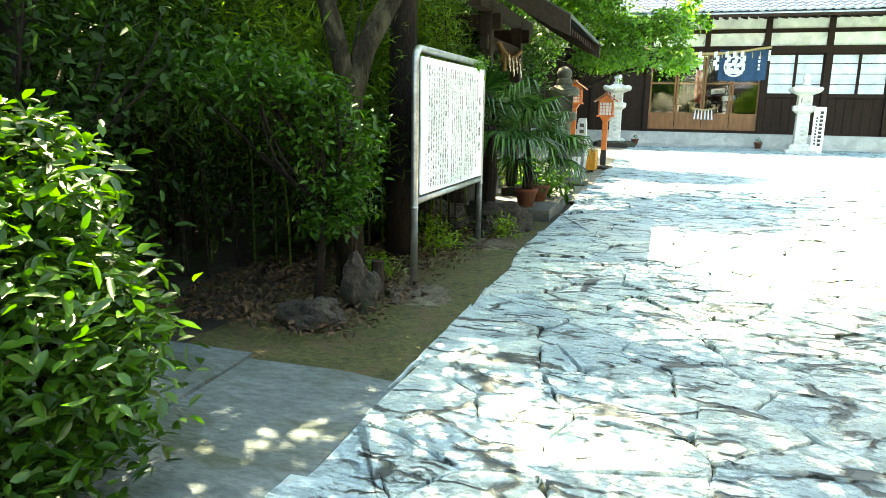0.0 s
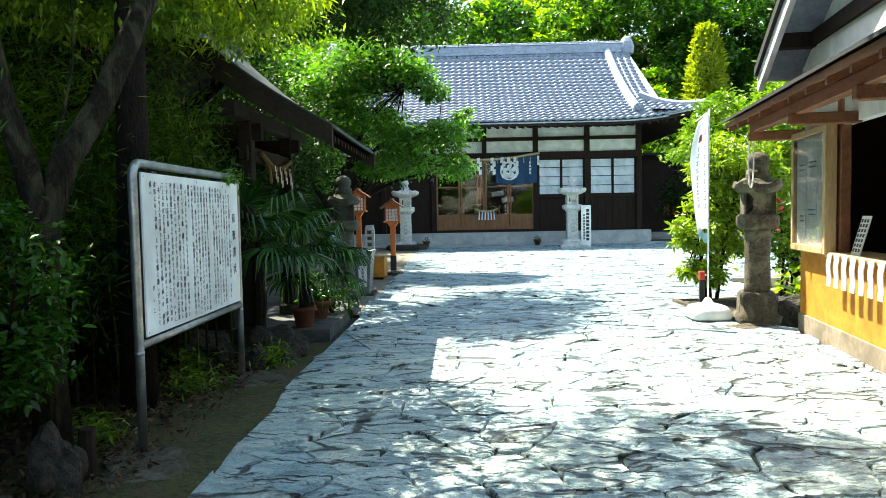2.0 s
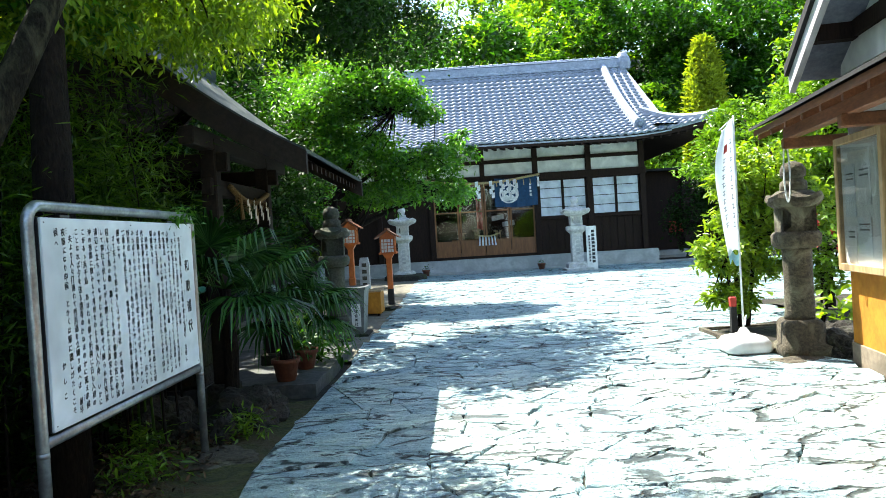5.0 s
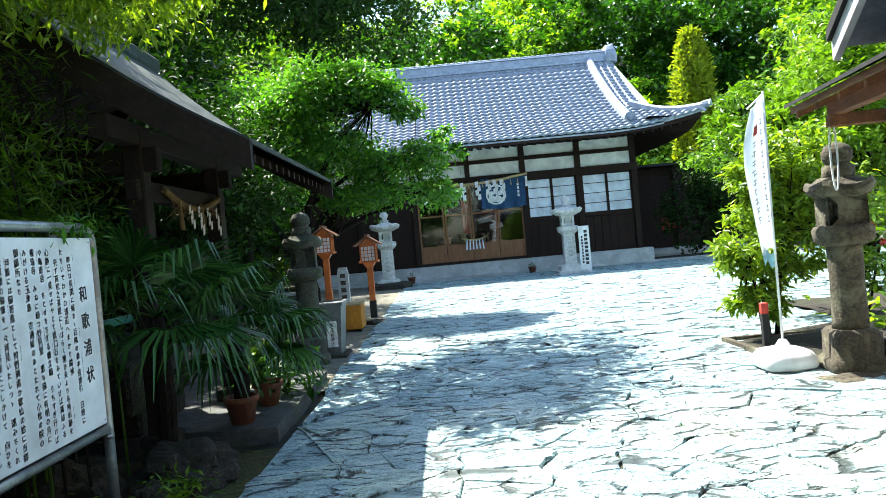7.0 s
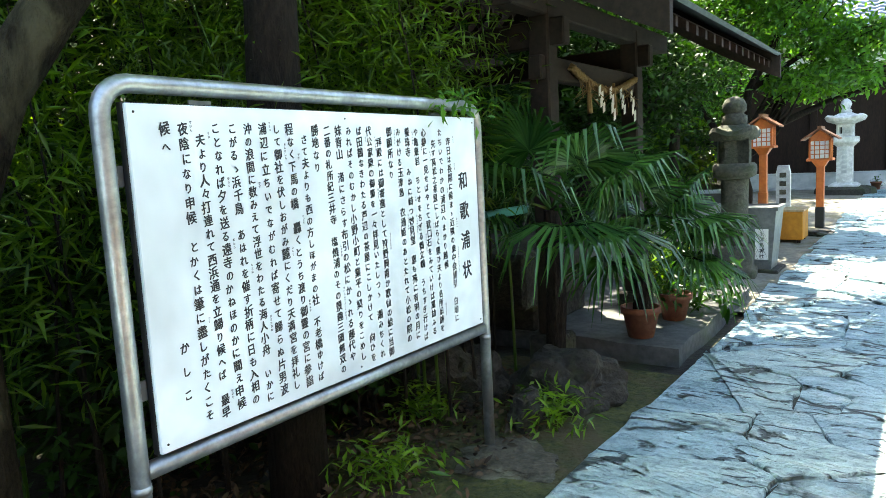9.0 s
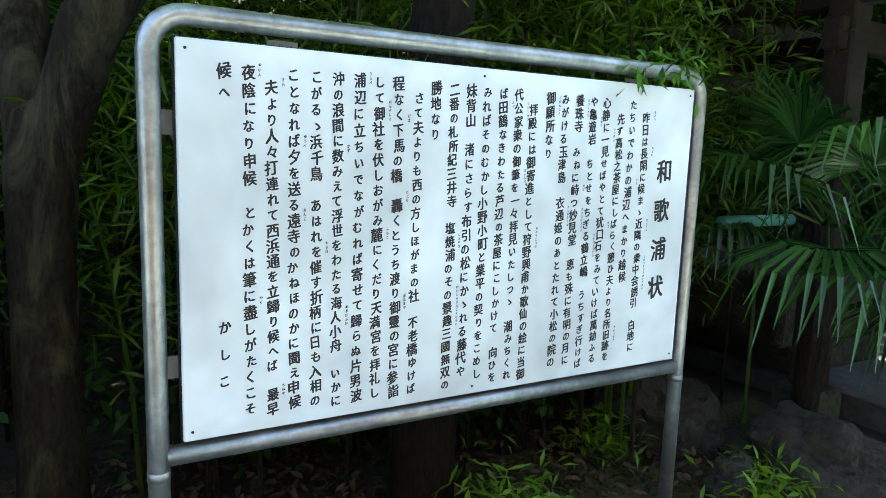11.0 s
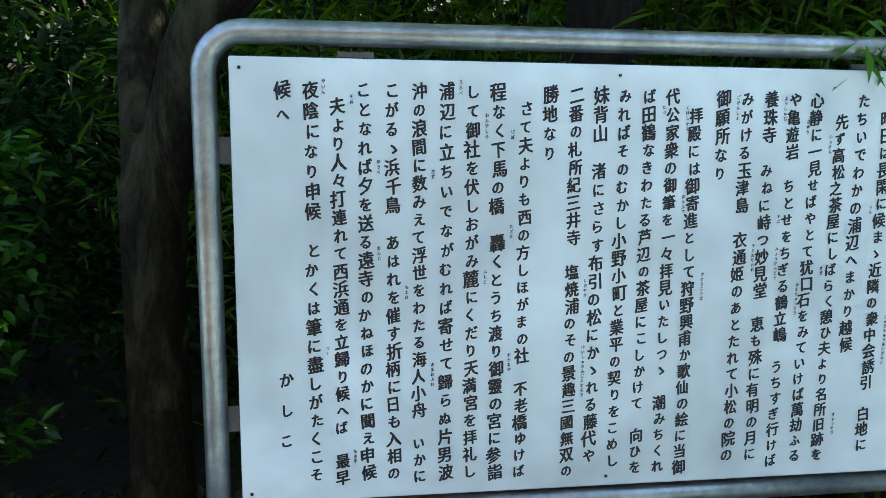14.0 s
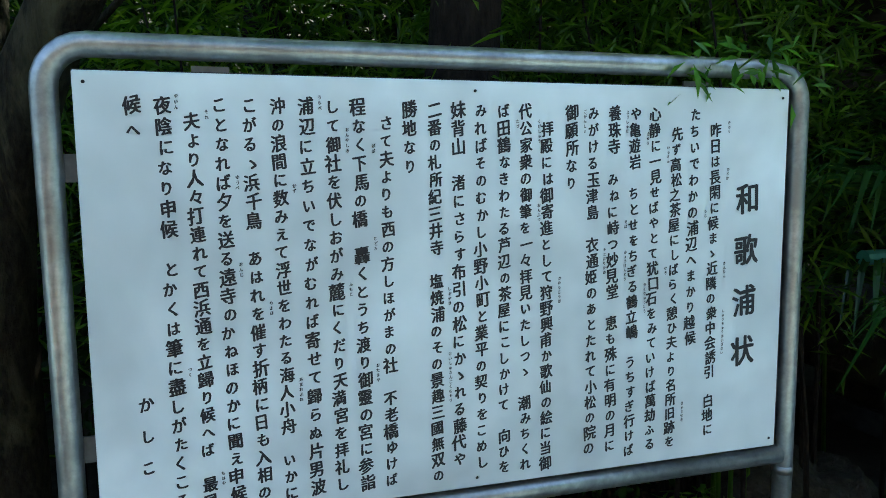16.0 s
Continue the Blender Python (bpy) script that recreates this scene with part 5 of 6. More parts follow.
for u0, v0, step, count in ((0.16, 0.13, 0.066, 10), (0.56, 0.24, 0.058, 9)):
    for k in range(count):
        v = v0 + k * step
        a = rg.uniform(0.0, 0.05, 3)
        mark("printed_mark", u0 + a[0], u0 + 0.16 - a[1], v, v + 0.006, FAINT)
        mark("printed_mark", u0 + a[1], u0 + 0.16 - a[2], v + 0.018 + a[0] * 0.2, v + 0.024 + a[0] * 0.2, FAINT)
        mark("printed_mark", u0 + 0.06 + a[2] * 0.5, u0 + 0.085 + a[2] * 0.5, v - 0.004, v + 0.036, FAINT)
mark("red_mark", 0.50, 0.72, 0.14, 0.20, RED)
smooth(part("water_weight", lathe(bmesh.new(), [(0.22, 0.0), (0.25, 0.03), (0.245, 0.11), (0.20, 0.17), (0.06, 0.21), (0.03, 0.27)], 28, square=0.75), WHITE, t, "white plastic water-filled foot"))
t = thing("marker_post", (3.35, 12.1, 0.0), "short black post with a red top band", "post")
part("post", boxes((-0.035, -0.035, 0, 0.035, 0.035, 0.42), bevel=0.008), BLACKPAINT, t)
part("top_band", boxes((-0.037, -0.037, 0.42, 0.037, 0.037, 0.54), bevel=0.008), RED, t)

# ---- along the verge beyond the pavilion ----
bm = bmesh.new()
grid(bm, 8, 40, lambda u, v: (-4.4 + u * 3.03, 12.2 + v * 16.5, rise(12.2 + v * 16.5) + 0.02 * (1 - u) - 0.004 + 0.03 * noise.noise((u * 6, v * 30, 0)) * (1 - u * 0.5)))
smooth(setting("earth_strip", bm, EARTH, "bare mossy earth beside the paving", "ground"))
t = thing("waste_bin", (-1.78, 14.55, 0.05), "square zinc bin with a white written label", "bin")
part("body", loft(bmesh.new(), [[(-w, -w, z), (w, -w, z), (w, w, z), (-w, w, z)] for w, z in ((0.17, 0.0), (0.22, 0.60))]), ZINC, t)
part("rim", loft(bmesh.new(), [[(-w, -w, z), (w, -w, z), (w, w, z), (-w, w, z)] for w, z in ((0.235, 0.58), (0.24, 0.615), (0.20, 0.62), (0.19, 0.3))]), ZINC, t)
part("label", boxes((0.03, -0.212, 0.10, 0.15, -0.206, 0.40)), WHITE, t)
lettering([("writing", "玉津島神社", 0.05, 0.055, Matrix(((1, 0, 0, 0.09), (0, 0, -1, -0.214), (0, 1, 0, 0.335), (0, 0, 0, 1))), t, INK, 0.0008)])
part("base", boxes((-0.24, -0.24, -0.06, 0.24, 0.24, 0.0), bevel=0.01), ROCK, t)
t.scale = (1.2, 1.2, 1.2)


def wooden_lantern(place, label, s=1.0):
    t = thing("wooden_lantern", place, label, "lantern", "orange wooden lanterns")
    part("post_foot", boxes((-0.065 * s, -0.065 * s, 0, 0.065 * s, 0.065 * s, 0.34 * s), bevel=0.005), BLACKPAINT, t, "black painted foot")
    part("post", boxes((-0.058 * s, -0.058 * s, 0.34 * s, 0.058 * s, 0.058 * s, 1.05 * s), bevel=0.006), VERMILION, t)
    part("bracket", loft(bmesh.new(), [[(-w, -w, z), (w, -w, z), (w, w, z), (-w, w, z)] for w, z in ((0.06 * s, 1.0 * s), (0.12 * s, 1.10 * s))]), VERMILION, t)
    part("tray", boxes((-0.19 * s, -0.19 * s, 1.10 * s, 0.19 * s, 0.19 * s, 1.14 * s), bevel=0.006), VERMILION, t)
    b = part("lamp_box", boxes(*[(x * s, y * s, 1.14 * s, (x + 0.03) * s, (y + 0.03) * s, 1.46 * s) for x in (-0.16, 0.13) for y in (-0.16, 0.13)], (-0.16 * s, -0.16 * s, 1.42 * s, 0.16 * s, 0.16 * s, 1.46 * s)), VERMILION, t)
    part("paper_box", boxes((-0.14 * s, -0.14 * s, 1.14 * s, 0.14 * s, 0.14 * s, 1.42 * s)), PLASTER, b, "white lamp paper")
    for k in range(1, 4):
        o = -0.15 + k * 0.075
        part("lattice_bar", boxes(((o - 0.006) * s, -0.156 * s, 1.14 * s, (o + 0.006) * s, -0.142 * s, 1.42 * s)), VERMILION, b)
        part("lattice_bar", boxes((0.142 * s, (o - 0.006) * s, 1.14 * s, 0.156 * s, (o + 0.006) * s, 1.42 * s)), VERMILION, b)
        z = 1.14 + k * 0.07
        part("lattice_bar", boxes((-0.14 * s, -0.156 * s, (z - 0.006) * s, 0.14 * s, -0.1425 * s, (z + 0.006) * s)), VERMILION, b)
    part("gable", loft(bmesh.new(), [[(-0.17 * s, y * s, 1.46 * s), (0.17 * s, y * s, 1.46 * s), (0, y * s, 1.60 * s)] for y in (-0.16, 0.16)]), VERMILION, t)
    for q in (-1, 1):
        part("roof_board", loft(bmesh.new(), [[(0, y * s, 1.64 * s), (q * 0.27 * s, y * s, 1.46 * s), (q * 0.27 * s, y * s, 1.435 * s), (0, y * s, 1.61 * s)] for y in (-0.24, 0.24)]), REDWOOD, t)
    part("ridge_cap", boxes((-0.03 * s, -0.25 * s, 1.62 * s, 0.03 * s, 0.25 * s, 1.66 * s)), REDWOOD, t)
    return t


wooden_lantern((-1.60, 19.0, rise(19)), "orange wooden post lantern with a lattice lamp box", 1.04)
wl = wooden_lantern((-2.0, 16.2, rise(16) + 0.5), "tall orange wooden post lantern in the shade of the maple", 0.85)
part("lower_post", boxes((-0.058, -0.058, -0.52, 0.058, 0.058, 0.32), bevel=0.006), VERMILION, wl)
t = thing("offering_box", (-1.78, 17.2, rise(17)), "orange wooden box beside the lanterns", "box")
part("body", boxes((-0.24, -0.35, 0.05, 0.24, 0.35, 0.52), bevel=0.01), OCHRE, t)
part("lid", boxes((-0.26, -0.37, 0.52, 0.26, 0.37, 0.555), bevel=0.008), PALEWOOD, t)
for x in (-0.2, 0.14):
    for y in (-0.32, 0.26):
        part("foot", boxes((x, y, 0, x + 0.06, y + 0.06, 0.05)), DARKWOOD, t)
t.scale = (0.8, 0.8, 0.9)
t = thing("stone_marker", (-2.05, 18.2, rise(18)), "upright grey stone marker with carved writing", "stone")
part("slab", loft(bmesh.new(), [[(-0.105, -0.06, 0), (0.105, -0.06, 0), (0.105, 0.06, 0), (-0.105, 0.06, 0)], [(-0.105, -0.06, 1.0), (0.105, -0.06, 1.0), (0.105, 0.06, 1.0), (-0.105, 0.06, 1.0)], [(-0.08, -0.05, 1.12), (0.08, -0.05, 1.12), (0.08, 0.05, 1.12), (-0.08, 0.05, 1.12)]]), GRANITE, t)
for k in range(4):
    part("carved_mark", boxes((-0.05, -0.066, 0.92 - k * 0.14, 0.05, -0.059, 1.0 - k * 0.14)), OLDSTONE, t)
old_lantern((-1.93, 14.1, -0.01), "old mossy stone lantern in the shade beside the pavilion", MOSSSTONE, 6)
stone("stone_step", (-1.52, 18.0, 0.06), (0.2, 0.3, 0.06), 91, "low flat stone at the paving's edge", ROCK)

# ---- plants ----


def fan_palm(place, label, crown, fronds, seed, pot=None, size=0.50):
    """Fronds: (heading, lift, stalk length). Each frond is a fan of folded blades with drooping tips."""
    rng = np.random.default_rng(seed)
    t = thing("fan_palm", place, label, "palm")
    if pot:
        smooth(part("pot", lathe(bmesh.new(), [(0.095, 0), (0.135, 0.19), (0.15, 0.19), (0.15, 0.235), (0.13, 0.235), (0.12, 0.17)], 20), TERRACOTTA, t, "terracotta pot"))
    bm = bmesh.new()
    tube(bm, [(0, 0, 0.1), (0.02, 0, crown * 0.5), (0, 0, crown)], [0.065, 0.07, 0.05], 9)
    part("trunk", bm, DARKBARK, t)
    for head, lift, length in fronds:
        bm = bmesh.new()
        d = Vector((math.cos(radians(head)) * math.cos(radians(lift)), math.sin(radians(head)) * math.cos(radians(lift)), math.sin(radians(lift))))
        base = Vector((0, 0, crown))
        hub = base + d * length - Vector((0, 0, 0.06))
        mid = base + d * length * 0.55 + Vector((0, 0, 0.05))
        tube(bm, [base, mid, hub], [0.011, 0.008, 0.006], 5)
        side = d.cross(Vector((0, 0, 1))).normalized()
        nrm = side.cross(d).normalized()
        for k in range(36):
            a = radians(-130 + 260 * k / 35)
            w = (d * math.cos(a) + side * math.sin(a)).normalized()
            l = size * rng.uniform(0.85, 1.1) * (1 - 0.25 * (abs(a) / 2.2) ** 2)
            s = w.cross(nrm).normalized()
            p = [hub, hub + w * l * 0.35 + nrm * 0.02, hub + w * l * 0.70 - Vector((0, 0, l * 0.10)), hub + w * l * 0.90 - Vector((0, 0, l * rng.uniform(0.25, 0.62)))]
            ws = (0.003, 0.015, 0.012, 0.001)
            rows = [[bm.verts.new(q - s * x), bm.verts.new(q - nrm * x * 0.5), bm.verts.new(q + s * x)] for q, x in zip(p, ws)]
            for r0, r1 in zip(rows, rows[1:]):
                bm.faces.new((r0[0], r0[1], r1[1], r1[0]))
                bm.faces.new((r0[1], r0[2], r1[2], r1[1]))
        part("frond", bm, L_PALM, t)
    return t


rng = np.random.default_rng(5)
fan_palm((-1.86, 10.66, 0.10), "potted fan palm with glossy drooping fronds", 0.78, [(h + rng.uniform(-12, 12), l, s) for h, l, s in ((-75, 22, 0.5), (-30, 18, 0.50), (5, 10, 0.45), (40, 15, 0.5), (85, 25, 0.5), (-110, 15, 0.5), (150, 35, 0.4), (-60, 55, 0.5), (20, 50, 0.42), (110, 60, 0.5), (-10, -12, 0.42), (-90, -10, 0.45))], 5, True)
fan_palm((-2.12, 9.72, 0.0), "taller fan palm behind the potted one", 1.15, [(h + rng.uniform(-12, 12), l, s) for h, l, s in ((-90, 30, 0.5), (-45, 45, 0.5), (0, 30, 0.5), (60, 35, 0.5), (-130, 40, 0.5), (-100, 65, 0.5), (-60, 0, 0.5), (-20, -5, 0.55), (-150, 10, 0.45))], 6, False, 0.60)
t = flower_pot((-1.80, 11.3, 0.10), "terracotta pot on the pavilion platform", 0.9)
rg = np.random.default_rng(3)
tagged(leaves("plant", rg.normal(size=(160, 3)) * (0.12, 0.12, 0.09) + (0, 0, 0.32), 0.10, 0.035, L_GLOSSY, t, rg), kind="stuff")
for k, (x, y) in enumerate(((-1.72, 11.75), (-2.3, 12.6), (-2.4, 13.2), (-2.6, 13.5))):
    rg = np.random.default_rng(60 + k)
    t = thing("low_plant", (x, y, 0.1), "low broad-leaved plant beside the paving", "plant", "low verge plants")
    leaves("foliage", rg.normal(size=(220, 3)) * (0.16, 0.16, 0.12) + (0, 0, 0.22), 0.14, 0.05, L_BRIGHT if k % 2 else L_GLOSSY, t, rg)
for k, (x, y, s) in enumerate(((-2.15, 7.95, 0.12), (-1.80, 8.98, 0.10), (-2.5, 8.7, 0.10), (-2.3, 6.75, 0.10))):
    rg = np.random.default_rng(80 + k)
    t = thing("fern", (x, y, 0.0), "small bright fern tuft among fallen leaves", "plant", "fern tufts")
    leaves("foliage", rg.normal(size=(260, 3)) * (s, s, s * 0.6) + (0, 0, s * 0.9), 0.09, 0.02, L_BRIGHT, t, rg, 0.0)
# fallen leaves
rg = np.random.default_rng(11)
q = np.column_stack([rg.uniform(-3.4, -1.75, 5200), rg.uniform(5.3, 9.7, 5200), np.full(5200, 0.02)])
q = q[rg.random(5200) < np.clip((-1.6 - q[:, 0]) * 1.6, 0, 1)]
q[:, 2] += rg.uniform(0, 0.025, len(q))
o = leaves("leaf_litter", q, 0.055, 0.026, DRYLEAF, None, rg, 0.0)
tagged(o, "brown fallen leaves scattered on the soil", "leaves", kind="stuff")

# near shrub, the one that stands by the walker at the start
tree("shrub", (-2.16, 3.42, 0), "bright green broad-leaved shrub in the sun", [[(0, 0, 0, 0.03), (0.05, 0.05, 0.5, 0.02)], [(0, 0, 0, 0.025), (-0.15, -0.1, 0.6, 0.015)]], [(0, 0, 0.45, 0.50, 0.5, 0.42), (-0.06, 0.1, 0.97, 0.42, 0.42, 0.33), (0.14, -0.05, 0.75, 0.42, 0.42, 0.4), (-0.35, -0.3, 1.0, 0.45, 0.45, 0.4), (-0.16, 0.0, 1.18, 0.24, 0.3, 0.14)], 11500, 520, (0.074, 0.031), L_SHRUB, DARKBARK, 21, 40, 0.14, 0.1, "shrub")
tree("shrub", (-2.28, 5.75, 0), "dark glossy shrub hanging over the verge", [[(0, 0, 0, 0.03), (0.05, 0.05, 0.7, 0.02)]], [(0.10, 0.05, 1.12, 0.33, 0.34, 0.30), (-0.32, -0.2, 1.5, 0.48, 0.40, 0.20), (0.12, 0.12, 0.74, 0.26, 0.26, 0.24), (-0.05, 0.0, 1.42, 0.30, 0.3, 0.16)], 5200, 170, (0.062, 0.027), L_GLOSSY, DARKBARK, 22, 30, 0.16, 0.25, "shrub")
# these shrubs take the leaf colour pre-darkened for the shade under the trees
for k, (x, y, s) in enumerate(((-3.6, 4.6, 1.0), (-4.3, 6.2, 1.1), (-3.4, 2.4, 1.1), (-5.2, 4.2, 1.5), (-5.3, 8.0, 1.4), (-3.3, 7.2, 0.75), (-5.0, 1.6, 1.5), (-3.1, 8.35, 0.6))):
    tree("shrub", (x, y, 0), "dense dark evergreen shrub in deep shade", [[(0, 0, 0, 0.04), (0.05, 0.05, 0.8 * s, 0.025)]], [(0, 0, 0.8 * s, 0.9 * s, 0.9 * s, 0.8 * s), (0.2, 0.2, 1.6 * s, 0.8 * s, 0.8 * s, 0.7 * s)], int(4200 * s), int(130 * s), (0.085, 0.038), L_SHADED, DARKBARK, 30 + k, 24, 0.17, 0.25, "shrub", "shade shrubs")


def bamboo(place, seed, n_culm, spread, height, n_leaf, label):
    rng = np.random.default_rng(seed)
    t = thing("bamboo_clump", place, label, "bamboo", "bamboo clumps")
    pts = []
    for k in range(n_culm):
        x, y = rng.normal(size=2) * spread * 0.6
        x = min(x, -2.3 - place[0])
        h = height * rng.uniform(0.7, 1.1)
        lean = (-abs(rng.normal()) * 0.3, rng.normal() * 0.25)
        line = [(x + lean[0] * s * s, y + lean[1] * s * s, h * s) for s in np.linspace(0, 1, 6)]
        part("culm", tube(bmesh.new(), line, list(np.linspace(0.011, 0.003, 6)), 6), DARKBARK if k % 3 else L_BAMBOO, t)
        for _ in range(n_leaf // n_culm):
            s = rng.uniform(0.42, 1.0)
            i = min(int(s * 5), 4)
            p = np.array(line[i]) * (1 - (s * 5 - i)) + np.array(line[min(i + 1, 5)]) * (s * 5 - i)
            pts.append(p + rng.normal(size=3) * (0.26, 0.26, 0.12))
    pts = [p for p in pts if p[0] + place[0] < -2.25]
    leaves("foliage", pts, 0.125, 0.016, L_BAMBOO, t, rng, 0.35)
    return t


for k, (x, y, h) in enumerate(((-2.75, 7.25, 2.3), (-2.8, 8.3, 2.4), (-3.5, 7.8, 3.0), (-2.75, 9.15, 2.5), (-3.6, 6.6, 3.0), (-4.3, 7.2, 3.4), (-4.2, 8.6, 3.6), (-3.3, 9.3, 3.0), (-2.6, 8.7, 3.1), (-2.65, 9.25, 3.2))):
    bamboo((x, y, 0), 100 + k, 9, 0.55, h, 3200, "thin bamboo with narrow leaves behind the sign")

# trees over the path; their high leaf lobes are added to cast its shade
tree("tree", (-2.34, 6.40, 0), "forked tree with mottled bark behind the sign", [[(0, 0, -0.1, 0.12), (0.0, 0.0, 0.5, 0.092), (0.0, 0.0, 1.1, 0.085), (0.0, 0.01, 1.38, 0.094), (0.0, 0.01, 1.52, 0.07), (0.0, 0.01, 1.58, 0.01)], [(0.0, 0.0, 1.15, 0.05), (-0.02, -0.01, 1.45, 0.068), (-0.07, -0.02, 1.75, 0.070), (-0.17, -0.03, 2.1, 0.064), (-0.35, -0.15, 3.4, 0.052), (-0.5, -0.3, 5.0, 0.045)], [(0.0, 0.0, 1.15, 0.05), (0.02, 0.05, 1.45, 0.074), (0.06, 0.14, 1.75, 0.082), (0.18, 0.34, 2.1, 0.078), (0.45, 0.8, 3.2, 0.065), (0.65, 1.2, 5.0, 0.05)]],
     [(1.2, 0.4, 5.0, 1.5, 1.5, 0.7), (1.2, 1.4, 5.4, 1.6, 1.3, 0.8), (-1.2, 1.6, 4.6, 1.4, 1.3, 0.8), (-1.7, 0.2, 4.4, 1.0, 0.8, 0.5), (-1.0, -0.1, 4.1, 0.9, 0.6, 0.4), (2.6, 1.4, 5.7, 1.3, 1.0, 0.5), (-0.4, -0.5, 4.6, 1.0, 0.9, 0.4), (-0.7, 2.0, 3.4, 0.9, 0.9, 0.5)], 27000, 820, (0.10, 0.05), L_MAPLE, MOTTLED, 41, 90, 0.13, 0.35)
# the two highest lobes are unseen, set to shade the paving
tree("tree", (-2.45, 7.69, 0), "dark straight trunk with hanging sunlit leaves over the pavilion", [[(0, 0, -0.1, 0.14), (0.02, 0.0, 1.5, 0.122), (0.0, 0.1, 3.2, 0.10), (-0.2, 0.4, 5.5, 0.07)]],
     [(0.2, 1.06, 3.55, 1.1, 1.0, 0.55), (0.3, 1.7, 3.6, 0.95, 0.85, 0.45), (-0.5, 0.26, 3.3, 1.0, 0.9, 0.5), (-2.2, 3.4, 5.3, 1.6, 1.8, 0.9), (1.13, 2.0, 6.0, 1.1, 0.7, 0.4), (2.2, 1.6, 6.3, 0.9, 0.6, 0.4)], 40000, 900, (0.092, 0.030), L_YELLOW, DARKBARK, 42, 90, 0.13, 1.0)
tree("tree", (-6.5, 12.0, 0), "broad evergreen tree behind the pavilion", [[(0, 0, 0, 0.25), (0, 0, 3, 0.2), (0.2, 0, 6, 0.1)]], [(0, 0, 3.2, 2.4, 2.6, 1.8), (0.5, 0.5, 5.6, 2.6, 2.6, 1.8), (0.8, 3.0, 3.0, 1.8, 2.0, 1.8)], 9000, 260, (0.19, 0.09), L_SHADED, DARKBARK, 43, 40)
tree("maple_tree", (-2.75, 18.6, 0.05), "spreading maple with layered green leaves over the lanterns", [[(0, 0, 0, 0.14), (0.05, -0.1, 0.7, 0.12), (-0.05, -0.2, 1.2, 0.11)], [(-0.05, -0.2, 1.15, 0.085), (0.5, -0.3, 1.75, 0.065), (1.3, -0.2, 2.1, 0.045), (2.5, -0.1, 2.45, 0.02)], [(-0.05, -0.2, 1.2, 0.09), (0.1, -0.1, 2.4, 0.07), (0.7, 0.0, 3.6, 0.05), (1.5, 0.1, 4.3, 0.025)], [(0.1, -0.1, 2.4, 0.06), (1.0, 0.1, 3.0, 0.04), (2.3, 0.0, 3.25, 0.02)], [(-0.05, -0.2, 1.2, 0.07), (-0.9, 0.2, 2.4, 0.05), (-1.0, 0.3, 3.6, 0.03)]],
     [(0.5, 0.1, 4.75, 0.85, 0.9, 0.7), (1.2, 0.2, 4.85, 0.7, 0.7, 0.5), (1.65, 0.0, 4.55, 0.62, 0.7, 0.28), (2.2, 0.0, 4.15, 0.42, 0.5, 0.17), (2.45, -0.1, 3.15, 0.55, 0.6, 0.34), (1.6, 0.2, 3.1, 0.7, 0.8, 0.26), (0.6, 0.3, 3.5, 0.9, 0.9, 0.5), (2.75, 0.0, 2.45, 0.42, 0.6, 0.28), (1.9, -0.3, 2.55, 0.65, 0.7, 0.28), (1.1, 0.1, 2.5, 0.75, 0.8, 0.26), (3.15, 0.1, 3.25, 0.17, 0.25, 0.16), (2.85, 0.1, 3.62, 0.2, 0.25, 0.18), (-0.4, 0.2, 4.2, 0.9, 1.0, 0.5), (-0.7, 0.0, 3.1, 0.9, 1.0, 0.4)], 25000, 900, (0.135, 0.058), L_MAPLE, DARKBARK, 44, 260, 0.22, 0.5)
# lobes reaching over the paving are added for the shade they throw
tree("tree", (-4.6, 15.4, 0.05), "shaded garden tree beside the pavilion", [[(0, 0, 0, 0.13), (0.3, 0, 1.2, 0.11), (0.2, 0.1, 2.4, 0.09)], [(0.3, 0, 1.1, 0.07), (1.2, 0.2, 2.0, 0.04)]], [(0.8, 0.0, 2.4, 1.3, 1.3, 0.8), (0, 0, 3.6, 1.6, 1.6, 1.0), (1.0, 1.5, 3.0, 1.2, 1.2, 0.9), (2.2, -0.9, 5.2, 1.5, 1.4, 0.6), (3.4, 0.8, 5.2, 1.3, 1.4, 0.5), (2.9, -1.9, 5.0, 1.0, 1.0, 0.5), (2.7, -0.5, 5.7, 1.6, 1.7, 0.5)], 29000, 950, (0.13, 0.06), L_SHADED, DARKBARK, 45, 60)
tree("tree", (-5.2, 22.5, 0.1), "garden tree beside the shrine hall", [[(0, 0, 0, 0.15), (0.1, 0, 1.6, 0.12), (0.2, 0.1, 3.4, 0.08)]], [(0.3, 0, 3.2, 1.8, 1.8, 1.3), (0.8, 0.4, 5.0, 1.7, 1.6, 1.2), (-1.0, 0.5, 4.2, 1.6, 1.6, 1.4), (1.7, -0.5, 4.2, 1.1, 1.0, 0.8)], 11000, 260, (0.15, 0.07), L_MAPLE, DARKBARK, 46, 60)

